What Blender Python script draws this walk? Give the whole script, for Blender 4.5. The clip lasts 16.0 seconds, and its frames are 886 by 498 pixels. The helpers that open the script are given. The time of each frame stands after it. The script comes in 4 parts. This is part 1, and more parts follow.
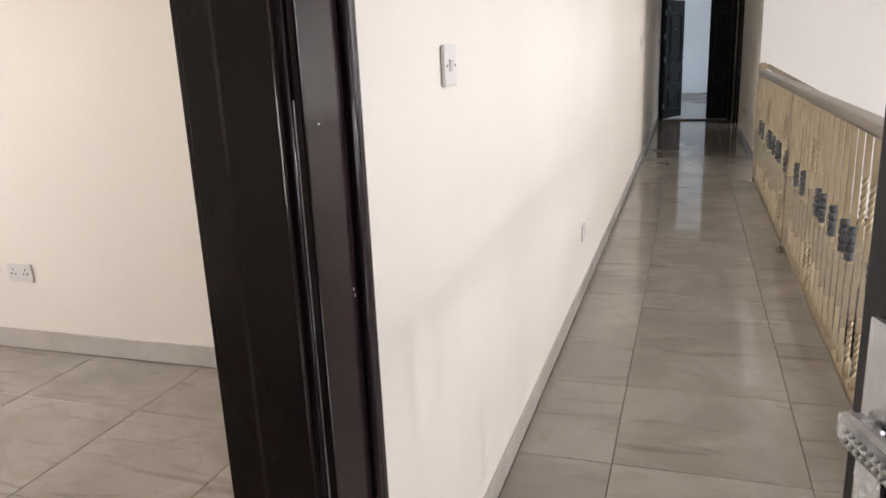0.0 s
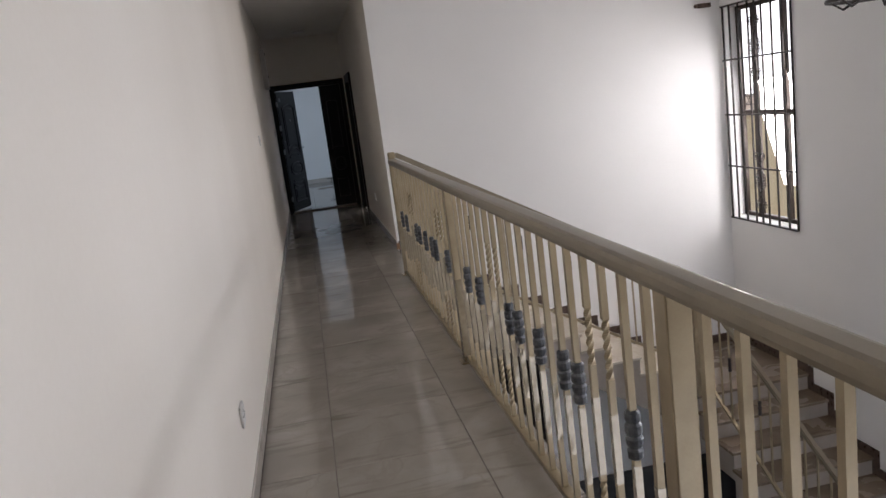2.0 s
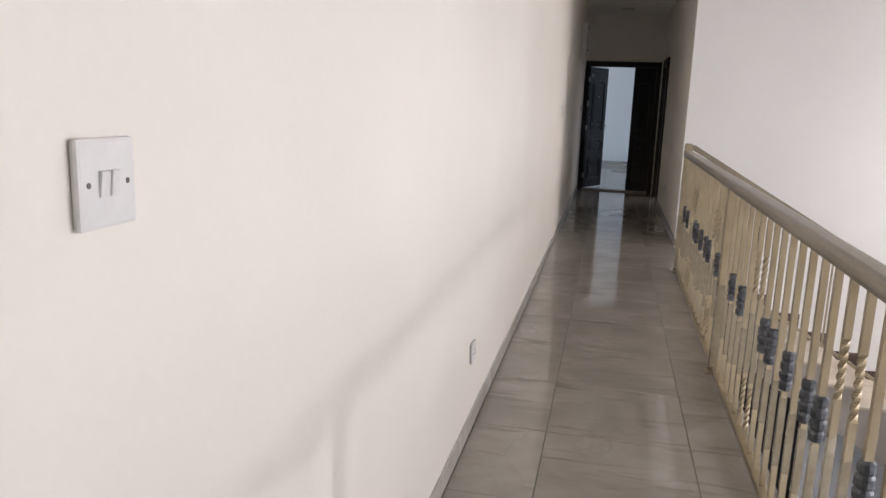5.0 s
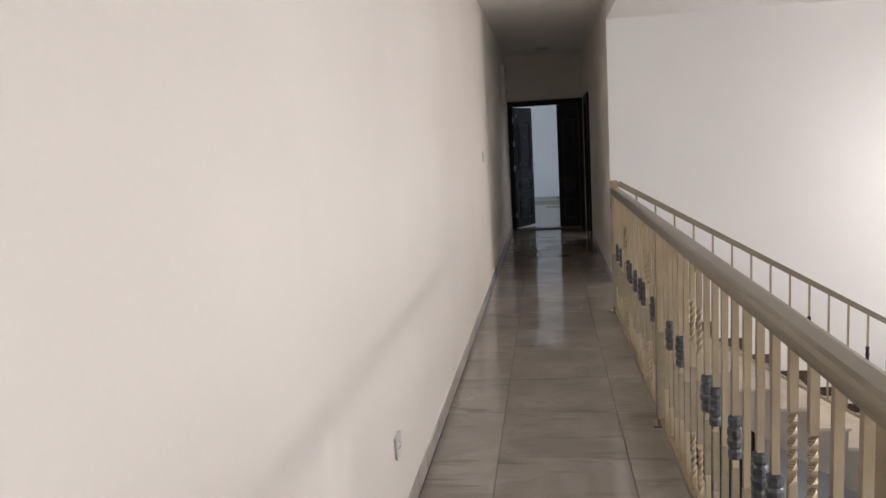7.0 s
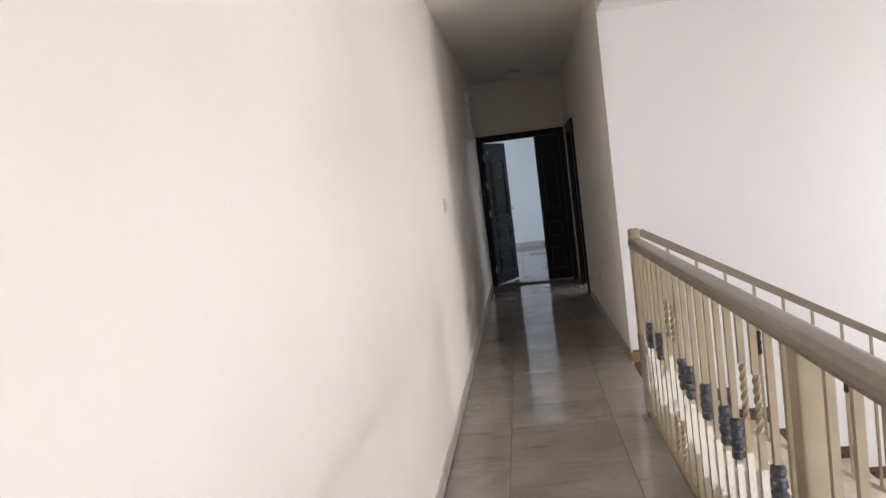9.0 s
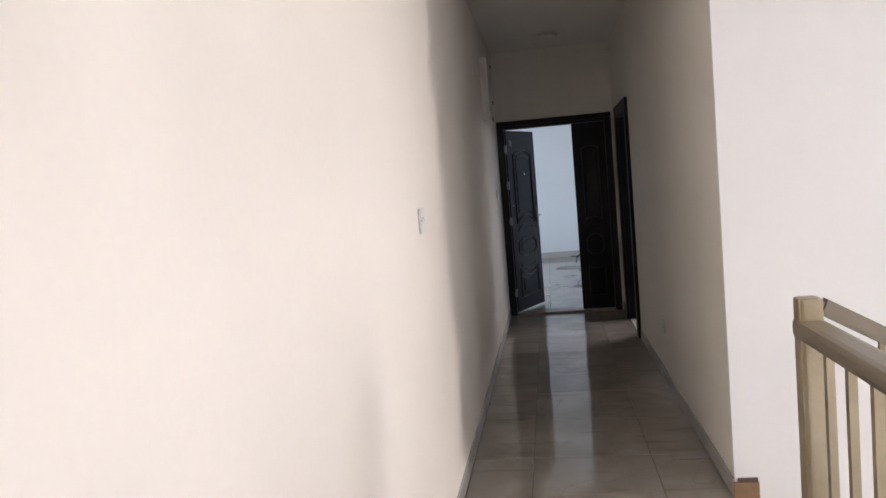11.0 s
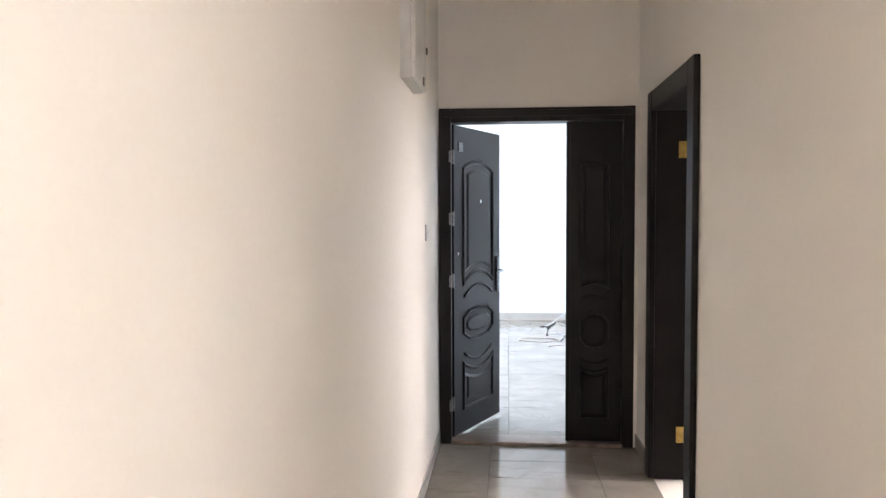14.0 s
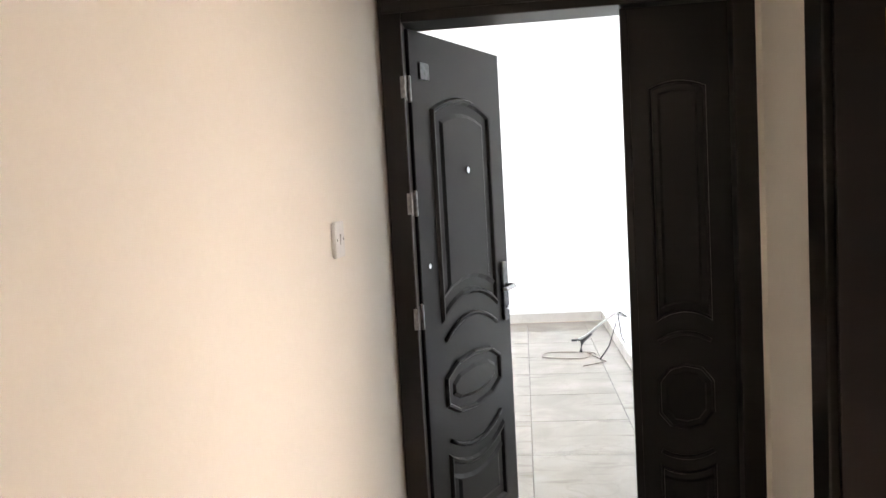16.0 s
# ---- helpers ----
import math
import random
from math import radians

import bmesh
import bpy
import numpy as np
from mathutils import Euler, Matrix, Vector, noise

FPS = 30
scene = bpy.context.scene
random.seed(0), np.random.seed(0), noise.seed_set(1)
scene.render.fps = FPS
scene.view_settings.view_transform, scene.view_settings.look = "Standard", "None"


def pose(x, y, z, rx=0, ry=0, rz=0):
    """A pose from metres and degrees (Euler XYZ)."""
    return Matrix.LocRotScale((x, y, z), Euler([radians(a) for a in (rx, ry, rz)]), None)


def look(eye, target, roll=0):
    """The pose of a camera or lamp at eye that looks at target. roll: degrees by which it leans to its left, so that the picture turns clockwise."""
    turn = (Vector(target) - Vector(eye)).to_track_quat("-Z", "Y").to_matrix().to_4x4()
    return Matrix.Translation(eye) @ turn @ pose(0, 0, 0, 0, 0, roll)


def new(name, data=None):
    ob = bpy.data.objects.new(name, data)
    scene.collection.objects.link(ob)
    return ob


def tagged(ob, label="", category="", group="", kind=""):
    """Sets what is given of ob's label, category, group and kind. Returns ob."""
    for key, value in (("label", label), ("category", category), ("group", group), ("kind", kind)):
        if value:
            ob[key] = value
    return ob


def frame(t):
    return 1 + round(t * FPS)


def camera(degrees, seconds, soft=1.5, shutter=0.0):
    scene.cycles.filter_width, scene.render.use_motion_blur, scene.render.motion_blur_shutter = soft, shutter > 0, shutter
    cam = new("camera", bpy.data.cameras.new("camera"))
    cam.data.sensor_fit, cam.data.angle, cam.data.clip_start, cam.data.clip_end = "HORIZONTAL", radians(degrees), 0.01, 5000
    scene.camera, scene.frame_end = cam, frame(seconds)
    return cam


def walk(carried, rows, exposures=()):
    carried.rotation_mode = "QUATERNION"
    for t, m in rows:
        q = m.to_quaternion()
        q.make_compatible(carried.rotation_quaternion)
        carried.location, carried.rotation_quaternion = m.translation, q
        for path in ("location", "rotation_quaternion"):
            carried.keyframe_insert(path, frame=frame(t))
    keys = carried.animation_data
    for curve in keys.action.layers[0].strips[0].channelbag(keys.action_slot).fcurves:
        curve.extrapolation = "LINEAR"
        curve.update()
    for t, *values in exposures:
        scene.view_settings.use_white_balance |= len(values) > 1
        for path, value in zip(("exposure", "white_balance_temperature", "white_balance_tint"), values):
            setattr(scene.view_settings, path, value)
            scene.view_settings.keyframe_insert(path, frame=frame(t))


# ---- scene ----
cam = camera(61.6, 16.0)
PATH = [
    (0, (0.531, -13.761, 1.359), (-0.085, -11.93, 0.843), -2.5),
    (0.5, (0.401, -13.427, 1.365), (-0.007, -11.543, 0.833), -0.7),
    (1, (0.34, -13.181, 1.434), (0.097, -11.263, 0.919), -3.3),
    (1.5, (0.382, -12.937, 1.474), (0.248, -10.969, 1.143), -5.6),
    (2, (0.421, -12.720, 1.481), (0.740, -10.782, 1.101), -7.5),
    (2.2, (0.381, -12.634, 1.486), (0.778, -10.721, 1.059), -6.6),
    (2.5, (0.372, -12.610, 1.490), (0.585, -10.668, 1.065), -2.0),
    (3, (0.487, -12.381, 1.437), (0.202, -10.427, 1.119), -1.4),
    (5.5, (0.528, -12.816, 1.422), (0.108, -10.903, 1.018), 2.1),
    (6, (0.58, -12.789, 1.453), (0.36, -10.822, 1.166), 1.6),
    (6.5, (0.613, -12.694, 1.474), (0.484, -10.713, 1.228), 0.6),
    (7, (0.612, -12.453, 1.506), (0.327, -10.494, 1.226), -3.3),
    (7.5, (0.556, -12.068, 1.52), (0.363, -10.087, 1.323), -3.2),
    (8, (0.558, -11.503, 1.519), (0.275, -9.526, 1.398), -3.2),
    (8.5, (0.509, -10.992, 1.453), (0.248, -9.011, 1.369), -1.6),
    (9, (0.546, -10.45, 1.489), (0.321, -8.47, 1.325), -7.0),
    (11.5, (0.469, -7.56, 1.494), (0.175, -5.589, 1.32), -4.5),
    (12, (0.432, -7.0, 1.484), (0.291, -5.015, 1.289), -4.4),
    (12.5, (0.467, -6.405, 1.473), (0.278, -4.418, 1.345), -2.0),
    (13, (0.429, -5.829, 1.45), (0.26, -3.84, 1.336), -2.6),
    (13.5, (0.448, -5.239, 1.453), (0.261, -3.254, 1.292), -3.2),
    (14, (0.438, -4.671, 1.451), (0.263, -2.681, 1.361), -0.2),
    (14.5, (0.453, -4.119, 1.434), (0.317, -2.129, 1.286), -1.6),
    (15, (0.454, -3.557, 1.425), (0.238, -1.573, 1.293), -0.1),
    (15.5, (0.44, -3.028, 1.436), (0.373, -1.04, 1.232), -1.7),
    (16, (0.456, -2.508, 1.453), (0.236, -0.525, 1.309), -3.2),
]
walk(cam, [(t, look(eye, target, roll)) for t, eye, target, roll in PATH],
     exposures=[(0.0, 0.85, 6450, 15), (0.5, 0.85, 6500, 15), (1.0, 0.95, 6650, 15), (1.5, 0.55, 6550, 16), (2.0, -0.02, 6150, 16), (2.5, 0.05, 6350, 17),
                (3.0, 0.38, 6100, 16), (5.5, 0.58, 6400, 17), (6.0, 0.36, 6500, 17), (7.0, 0.34, 6500, 17), (7.5, 0.34, 6450, 17), (8.5, 0.68, 6400, 17), (9.0, 0.8, 6300, 17),
                (11.5, 1.2, 6300, 18), (12.0, 1.45, 6600, 18), (12.5, 1.85, 6900, 18), (13.0, 2.2, 6800, 17), (13.5, 2.65, 6600, 17), (14.5, 3.2, 6700, 17), (15.5, 3.08, 7600, 18),
                (16.0, 2.95, 7700, 19)])

# ---- light ----
SUN_ELEVATION, SUN_ROTATION = radians(55), radians(243)
world = bpy.data.worlds.new("sky")
scene.world = world
world.use_nodes = True
wn = world.node_tree.nodes
sky = wn.new("ShaderNodeTexSky")
sky.sky_type = "NISHITA"
sky.sun_disc = False
sky.sun_elevation, sky.sun_rotation = SUN_ELEVATION, SUN_ROTATION
wn["Background"].inputs[1].default_value = 0.12
world.node_tree.links.new(sky.outputs[0], wn["Background"].inputs[0])
sun = new("sun", bpy.data.lights.new("sun", "SUN"))
sun.data.energy, sun.data.angle, sun.data.color = 3.0, radians(0.5), (1.0, 0.95, 0.88)
sun.matrix_world = look((0, 0, 0), (0.5, 0.25, -0.8))


def window_light(name, eye, target, width, height, watts, color=(0.97, 0.985, 1.0)):
    """Sky light entering through a window opening; some of the openings are unseen and added."""
    lamp = new(name, bpy.data.lights.new(name, "AREA"))
    lamp.data.shape, lamp.data.size, lamp.data.size_y = "RECTANGLE", width, height
    lamp.data.energy, lamp.data.color = watts, color
    lamp.matrix_world = look(eye, target)
    return lamp


window_light("skylight_stair", (5.48, -5.56, 0.90), (0, -5.70, -0.7), 0.95, 1.70, 50, (1.0, 0.955, 0.89))
window_light("skylight_east", (5.33, -12.25, 1.65), (0, -11.6, 0.9), 2.0, 1.4, 10)
# Soft wash for the left wall, from an added window out of view.
window_light("skylight_middle", (5.33, -9.2, 1.65), (0, -9.0, 0.9), 1.9, 1.4, 10)
window_light("skylight_small", (5.33, -10.7, 1.88), (0, -9.6, 0.8), 0.12, 0.30, 31)
# Added fill behind the camera that brightens the white stair wall.
window_light("skylight_landing", (3.9, -13.93, 1.45), (3.0, -5, 0.6), 1.9, 1.6, 32)
window_light("skylight_south", (3.0, -13.93, -1.5), (2.9, -5, -0.4), 1.6, 2.2, 20, (0.85, 0.92, 1.0))
# Added fill for the lower hall, no such source in view.
window_light("skylight_lower", (5.33, -10.6, -1.65), (0, -10.2, -1.9), 1.9, 1.3, 25, (0.9, 0.95, 1.0))
window_light("skylight_end_room", (-3.13, 3.0, 1.5), (0, 3.0, 1.0), 2.2, 1.5, 30, (0.62, 0.81, 1.0))
window_light("skylight_right_room", (3.73, 0.6, 1.5), (1.2, -1.1, 1.2), 3.4, 1.3, 2)
window_light("skylight_left_room", (-4.13, -12.9, 1.5), (0, -12.6, 0.8), 1.6, 1.4, 30, (1.0, 0.97, 0.93))


# ---- materials ----
def nodes_of(name):
    m = bpy.data.materials.new(name)
    m.use_nodes = True
    return m, m.node_tree.nodes, m.node_tree.links, m.node_tree.nodes["Principled BSDF"]


def surface(name, dark, light, scale=3.0, rough=0.5, rough_var=0.1, metal=0.0, bump=0.0, bump_scale=150.0, coat=0.0, spec=0.5):
    """Paint, metal or plastic: two scales of tone, uneven gloss and fine relief."""
    m, n, l, p = nodes_of(name)
    geo = n.new("ShaderNodeNewGeometry")
    big, fine = n.new("ShaderNodeTexNoise"), n.new("ShaderNodeTexNoise")
    big.inputs["Scale"].default_value, big.inputs["Detail"].default_value = scale, 5
    fine.inputs["Scale"].default_value, fine.inputs["Detail"].default_value = bump_scale, 3
    ramp = n.new("ShaderNodeValToRGB")
    ramp.color_ramp.elements[0].position, ramp.color_ramp.elements[1].position = 0.32, 0.68
    ramp.color_ramp.elements[0].color, ramp.color_ramp.elements[1].color = (*dark, 1), (*light, 1)
    l.new(geo.outputs["Position"], big.inputs["Vector"])
    l.new(geo.outputs["Position"], fine.inputs["Vector"])
    mixed = n.new("ShaderNodeMath")
    mixed.operation = "MULTIPLY_ADD"
    mixed.inputs[1].default_value, mixed.inputs[2].default_value = 0.25, -0.125
    total = n.new("ShaderNodeMath")
    l.new(fine.outputs["Fac"], mixed.inputs[0])
    l.new(mixed.outputs[0], total.inputs[0])
    l.new(big.outputs["Fac"], total.inputs[1])
    l.new(total.outputs[0], ramp.inputs[0])
    l.new(ramp.outputs[0], p.inputs["Base Color"])
    rr = n.new("ShaderNodeMapRange")
    rr.inputs[3].default_value, rr.inputs[4].default_value = max(rough - rough_var, 0.02), rough + rough_var
    l.new(big.outputs["Fac"], rr.inputs[0])
    l.new(rr.outputs[0], p.inputs["Roughness"])
    p.inputs["Metallic"].default_value = metal
    p.inputs["Coat Weight"].default_value = coat
    p.inputs["Specular IOR Level"].default_value = spec
    if bump:
        b = n.new("ShaderNodeBump")
        b.inputs["Strength"].default_value, b.inputs["Distance"].default_value = bump, 0.002
        l.new(fine.outputs["Fac"], b.inputs["Height"])
        l.new(b.outputs[0], p.inputs["Normal"])
    return m


def marble(name, base, cloud, vein, rough=0.1):
    """Polished porcelain with brownish veins; every tile has its own cut of the pattern."""
    m, n, l, p = nodes_of(name)
    geo, info = n.new("ShaderNodeNewGeometry"), n.new("ShaderNodeObjectInfo")
    shift = n.new("ShaderNodeVectorMath")
    shift.operation = "MULTIPLY_ADD"
    comb = n.new("ShaderNodeCombineXYZ")
    for k in range(3):
        l.new(info.outputs["Random"], comb.inputs[k])
    l.new(comb.outputs[0], shift.inputs[0])
    shift.inputs[1].default_value = (7.0, 13.0, 5.0)
    l.new(geo.outputs["Position"], shift.inputs[2])
    soft, line, thin, grain = (n.new("ShaderNodeTexNoise") for _ in range(4))
    for node, scale, detail, warp in ((soft, 2.4, 6, 0.8), (line, 1.5, 7, 1.6), (thin, 3.6, 5, 0.7), (grain, 90, 2, 0)):
        node.inputs["Scale"].default_value, node.inputs["Detail"].default_value = scale, detail
        node.inputs["Distortion"].default_value = warp
        l.new(shift.outputs[0], node.inputs["Vector"])
    body = n.new("ShaderNodeMix")
    body.data_type = "RGBA"
    body.inputs[6].default_value, body.inputs[7].default_value = (*base, 1), (*cloud, 1)
    cr = n.new("ShaderNodeValToRGB")
    cr.color_ramp.elements[0].position, cr.color_ramp.elements[1].position = 0.35, 0.7
    l.new(soft.outputs["Fac"], cr.inputs[0])
    l.new(cr.outputs[0], body.inputs[0])
    out = body.outputs[2]
    for node, width, weight in ((line, 0.022, 0.20), (thin, 0.014, 0.12)):
        away = n.new("ShaderNodeMath")
        away.operation = "SUBTRACT"
        away.inputs[1].default_value = 0.5
        l.new(node.outputs["Fac"], away.inputs[0])
        size = n.new("ShaderNodeMath")
        size.operation = "ABSOLUTE"
        l.new(away.outputs[0], size.inputs[0])
        band = n.new("ShaderNodeMapRange")
        band.inputs[1].default_value, band.inputs[2].default_value = 0.0, width
        band.inputs[3].default_value, band.inputs[4].default_value = weight, 0.0
        l.new(size.outputs[0], band.inputs[0])
        broken = n.new("ShaderNodeMath")
        broken.operation = "MULTIPLY"
        l.new(band.outputs[0], broken.inputs[0])
        l.new(cr.outputs[0], broken.inputs[1])
        mix = n.new("ShaderNodeMix")
        mix.data_type = "RGBA"
        mix.inputs[7].default_value = (*vein, 1)
        l.new(out, mix.inputs[6])
        l.new(broken.outputs[0], mix.inputs[0])
        out = mix.outputs[2]
    for turn, level in ((0.75, 0.40), (-0.8, 0.32)):
        place, dash = n.new("ShaderNodeMapping"), n.new("ShaderNodeTexNoise")
        place.inputs["Rotation"].default_value = (0.0, 0.0, turn)
        place.inputs["Scale"].default_value = (1.3, 8.5, 1.3)
        l.new(shift.outputs[0], place.inputs["Vector"])
        dash.inputs["Scale"].default_value, dash.inputs["Detail"].default_value = 1.5, 6
        dash.inputs["Distortion"].default_value = 0.5
        l.new(place.outputs[0], dash.inputs["Vector"])
        band = n.new("ShaderNodeMapRange")
        band.inputs[1].default_value, band.inputs[2].default_value = 0.60, 0.74
        band.inputs[3].default_value, band.inputs[4].default_value = 0.0, level
        l.new(dash.outputs["Fac"], band.inputs[0])
        mix = n.new("ShaderNodeMix")
        mix.data_type = "RGBA"
        mix.inputs[7].default_value = (*vein, 1)
        l.new(out, mix.inputs[6])
        l.new(band.outputs[0], mix.inputs[0])
        out = mix.outputs[2]
    l.new(out, p.inputs["Base Color"])
    rr = n.new("ShaderNodeMapRange")
    rr.inputs[3].default_value, rr.inputs[4].default_value = rough * 0.6, rough * 1.7
    l.new(soft.outputs["Fac"], rr.inputs[0])
    l.new(rr.outputs[0], p.inputs["Roughness"])
    b = n.new("ShaderNodeBump")
    b.inputs["Strength"].default_value, b.inputs["Distance"].default_value = 0.04, 0.001
    l.new(grain.outputs["Fac"], b.inputs["Height"])
    l.new(b.outputs[0], p.inputs["Normal"])
    return m


PAINT = surface("wall_paint", (0.785, 0.735, 0.663), (0.828, 0.78, 0.71), 1.1, 0.66, 0.08, bump=0.12, bump_scale=55, spec=0.35)
WHITE = surface("white_paint", (0.845, 0.833, 0.815), (0.882, 0.87, 0.852), 0.9, 0.6, 0.08, bump=0.1, bump_scale=60)
CEILING = surface("ceiling_paint", (0.77, 0.74, 0.69), (0.81, 0.78, 0.73), 0.8, 0.75, 0.05, bump=0.08, bump_scale=70)
TILE = marble("porcelain_tile", (0.275, 0.242, 0.204), (0.365, 0.33, 0.287), (0.10, 0.062, 0.036), 0.06)
GROUT = surface("grout", (0.10, 0.085, 0.07), (0.16, 0.14, 0.12), 20, 0.85, 0.05)
SKIRT = marble("skirting_tile", (0.47, 0.435, 0.395), (0.56, 0.525, 0.48), (0.25, 0.19, 0.14), 0.18)
DARKWOOD = surface("dark_door_finish", (0.0095, 0.0066, 0.0064), (0.0135, 0.0092, 0.0088), 4, 0.40, 0.06, bump=0.03, bump_scale=420, coat=0.0, spec=0.22)
CASING = surface("dark_casing_varnish", (0.0105, 0.0062, 0.0078), (0.0165, 0.0086, 0.0112), 3, 0.17, 0.05, bump=0.02, bump_scale=420, coat=0.05, spec=0.26)
STEEL_DOOR = surface("steel_door_paint", (0.0072, 0.0061, 0.0068), (0.0100, 0.0084, 0.0094), 3, 0.38, 0.05, bump=0.06, bump_scale=420, spec=0.2)
REDWOOD = surface("red_brown_door", (0.045, 0.021, 0.015), (0.065, 0.032, 0.023), 6, 0.26, 0.05, bump=0.05, bump_scale=300, coat=0.35)
GOLD = surface("champagne_metal_paint", (0.30, 0.235, 0.142), (0.37, 0.297, 0.187), 9, 0.33, 0.08, metal=0.45, bump=0.08, bump_scale=140, coat=0.1)
RAILTOP = surface("handrail_paint", (0.19, 0.152, 0.102), (0.235, 0.192, 0.13), 7, 0.34, 0.07, metal=0.3, bump=0.06, bump_scale=140, coat=0.15)
FILM = surface("protective_film", (0.32, 0.26, 0.17), (0.38, 0.318, 0.222), 40, 0.07, 0.04, metal=0.35, bump=0.18, bump_scale=38, coat=1.0)
PEWTER = surface("pewter_collar", (0.065, 0.068, 0.073), (0.14, 0.144, 0.15), 60, 0.36, 0.1, metal=0.6, bump=0.3, bump_scale=260)
IRON = surface("painted_iron", (0.018, 0.013, 0.011), (0.035, 0.026, 0.022), 12, 0.45, 0.1, metal=0.3)
BRONZE = surface("bronze_frame", (0.035, 0.024, 0.018), (0.06, 0.042, 0.032), 8, 0.4, 0.08, metal=0.4)
CHROME = surface("brushed_chrome", (0.45, 0.45, 0.46), (0.65, 0.65, 0.66), 30, 0.25, 0.1, metal=1.0)
NICKEL = surface("dull_nickel", (0.16, 0.16, 0.165), (0.30, 0.30, 0.31), 60, 0.38, 0.1, metal=1.0)
BRASS = surface("polished_brass", (0.62, 0.42, 0.12), (0.80, 0.58, 0.20), 40, 0.22, 0.08, metal=1.0)
PLASTIC = surface("white_plastic", (0.66, 0.645, 0.62), (0.72, 0.705, 0.68), 25, 0.35, 0.05)
PLASTIC_DARK = surface("dark_screw", (0.07, 0.055, 0.045), (0.12, 0.10, 0.085), 50, 0.4, 0.1)
CABLE = surface("black_cable", (0.010, 0.010, 0.010), (0.02, 0.02, 0.02), 30, 0.5, 0.1)
CABLE_GREY = surface("grey_cable", (0.40, 0.39, 0.37), (0.5, 0.49, 0.47), 30, 0.5, 0.1)
# Darker copy of STEP: the lower stair's shade is put into the colour.
STEP_SHADE = marble("shaded_stair_tread", (0.17, 0.125, 0.085), (0.23, 0.175, 0.125), (0.08, 0.05, 0.03), 0.22)
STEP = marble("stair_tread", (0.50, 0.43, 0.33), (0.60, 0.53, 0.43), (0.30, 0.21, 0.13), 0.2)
BROWN = surface("brown_granite", (0.060, 0.036, 0.025), (0.11, 0.070, 0.050), 22, 0.3, 0.1)
PLASTER = surface("soffit_plaster", (0.30, 0.255, 0.21), (0.38, 0.33, 0.28), 2, 0.8, 0.08, bump=0.3, bump_scale=40)
LOWFLOOR = surface("lower_floor_tile", (0.045, 0.046, 0.05), (0.07, 0.071, 0.076), 2, 0.2, 0.08)
THRESH = surface("threshold_metal", (0.16, 0.115, 0.085), (0.26, 0.20, 0.16), 20, 0.35, 0.1, metal=0.5)
YELLOW = surface("boundary_wall_paint", (0.55, 0.46, 0.28), (0.66, 0.57, 0.38), 0.7, 0.8, 0.08, bump=0.4, bump_scale=20)
EARTH = surface("yard_ground", (0.20, 0.15, 0.10), (0.32, 0.25, 0.18), 0.4, 0.9, 0.05, bump=0.4, bump_scale=12)
ENAMEL = surface("cream_enamel", (0.52, 0.50, 0.46), (0.62, 0.60, 0.56), 6, 0.4, 0.08)
LAMPGLASS = surface("opal_glass", (0.74, 0.73, 0.70), (0.80, 0.79, 0.77), 8, 0.3, 0.05)
GLASS, gn, gl, gp = nodes_of("window_glass")
gp.inputs["Transmission Weight"].default_value, gp.inputs["Roughness"].default_value = 1.0, 0.01
gp.inputs["IOR"].default_value = 1.05


# ---- mesh helpers ----
def finish(name, bm, material, parent=None, label="", smooth=False):
    me = bpy.data.meshes.new(name)
    bm.normal_update()
    bm.to_mesh(me)
    bm.free()
    me.materials.append(material)
    if smooth:
        for f in me.polygons:
            f.use_smooth = True
    ob = new(name, me)
    if parent:
        ob.parent = parent
    if label:
        ob["label"] = label
    return ob


def part(name, bm, material, parent, label="", smooth=False):
    return finish(name, bm, material, parent, label, smooth)


def box(bm, x0, y0, z0, x1, y1, z1, bevel=0.0):
    """A box, with its edges chamfered when bevel is given."""
    vs = [bm.verts.new((x, y, z)) for x in (x0, x1) for y in (y0, y1) for z in (z0, z1)]
    fs = [bm.faces.new([vs[i] for i in q]) for q in
          ((0, 1, 3, 2), (4, 6, 7, 5), (0, 4, 5, 1), (2, 3, 7, 6), (0, 2, 6, 4), (1, 5, 7, 3))]
    if bevel:
        es = list({e for f in fs for e in f.edges})
        bmesh.ops.bevel(bm, geom=es, offset=bevel, segments=2, affect="EDGES", profile=0.6)
    return bm


def boxed(*dims, bevel=0.0):
    return box(bmesh.new(), *dims, bevel=bevel)


def wall(name, boxes, material, label):
    bm = bmesh.new()
    for b in boxes:
        box(bm, *b)
    return tagged(finish(name, bm, material), label, "wall", kind="structure")


def thing(name, at, label, category, group="", kind=""):
    ob = new(name)
    ob.matrix_world = pose(*at)
    return tagged(ob, label, category, group, kind)


def lathe(bm, profile, sides=12, centre=(0, 0, 0), axis="z"):
    """Turned solid from (radius, height) pairs."""
    rings = []
    for r, h in profile:
        ring = []
        for k in range(sides):
            a = 2 * math.pi * k / sides
            u, v = r * math.cos(a), r * math.sin(a)
            co = {"z": (u, v, h), "x": (h, u, v), "y": (v, h, u)}[axis]
            ring.append(bm.verts.new([c + d for c, d in zip(co, centre)]))
        rings.append(ring)
    for a, b in zip(rings, rings[1:]):
        for k in range(sides):
            bm.faces.new((a[k], a[(k + 1) % sides], b[(k + 1) % sides], b[k]))
    bm.faces.new(rings[0][::-1])
    bm.faces.new(rings[-1])
    return bm


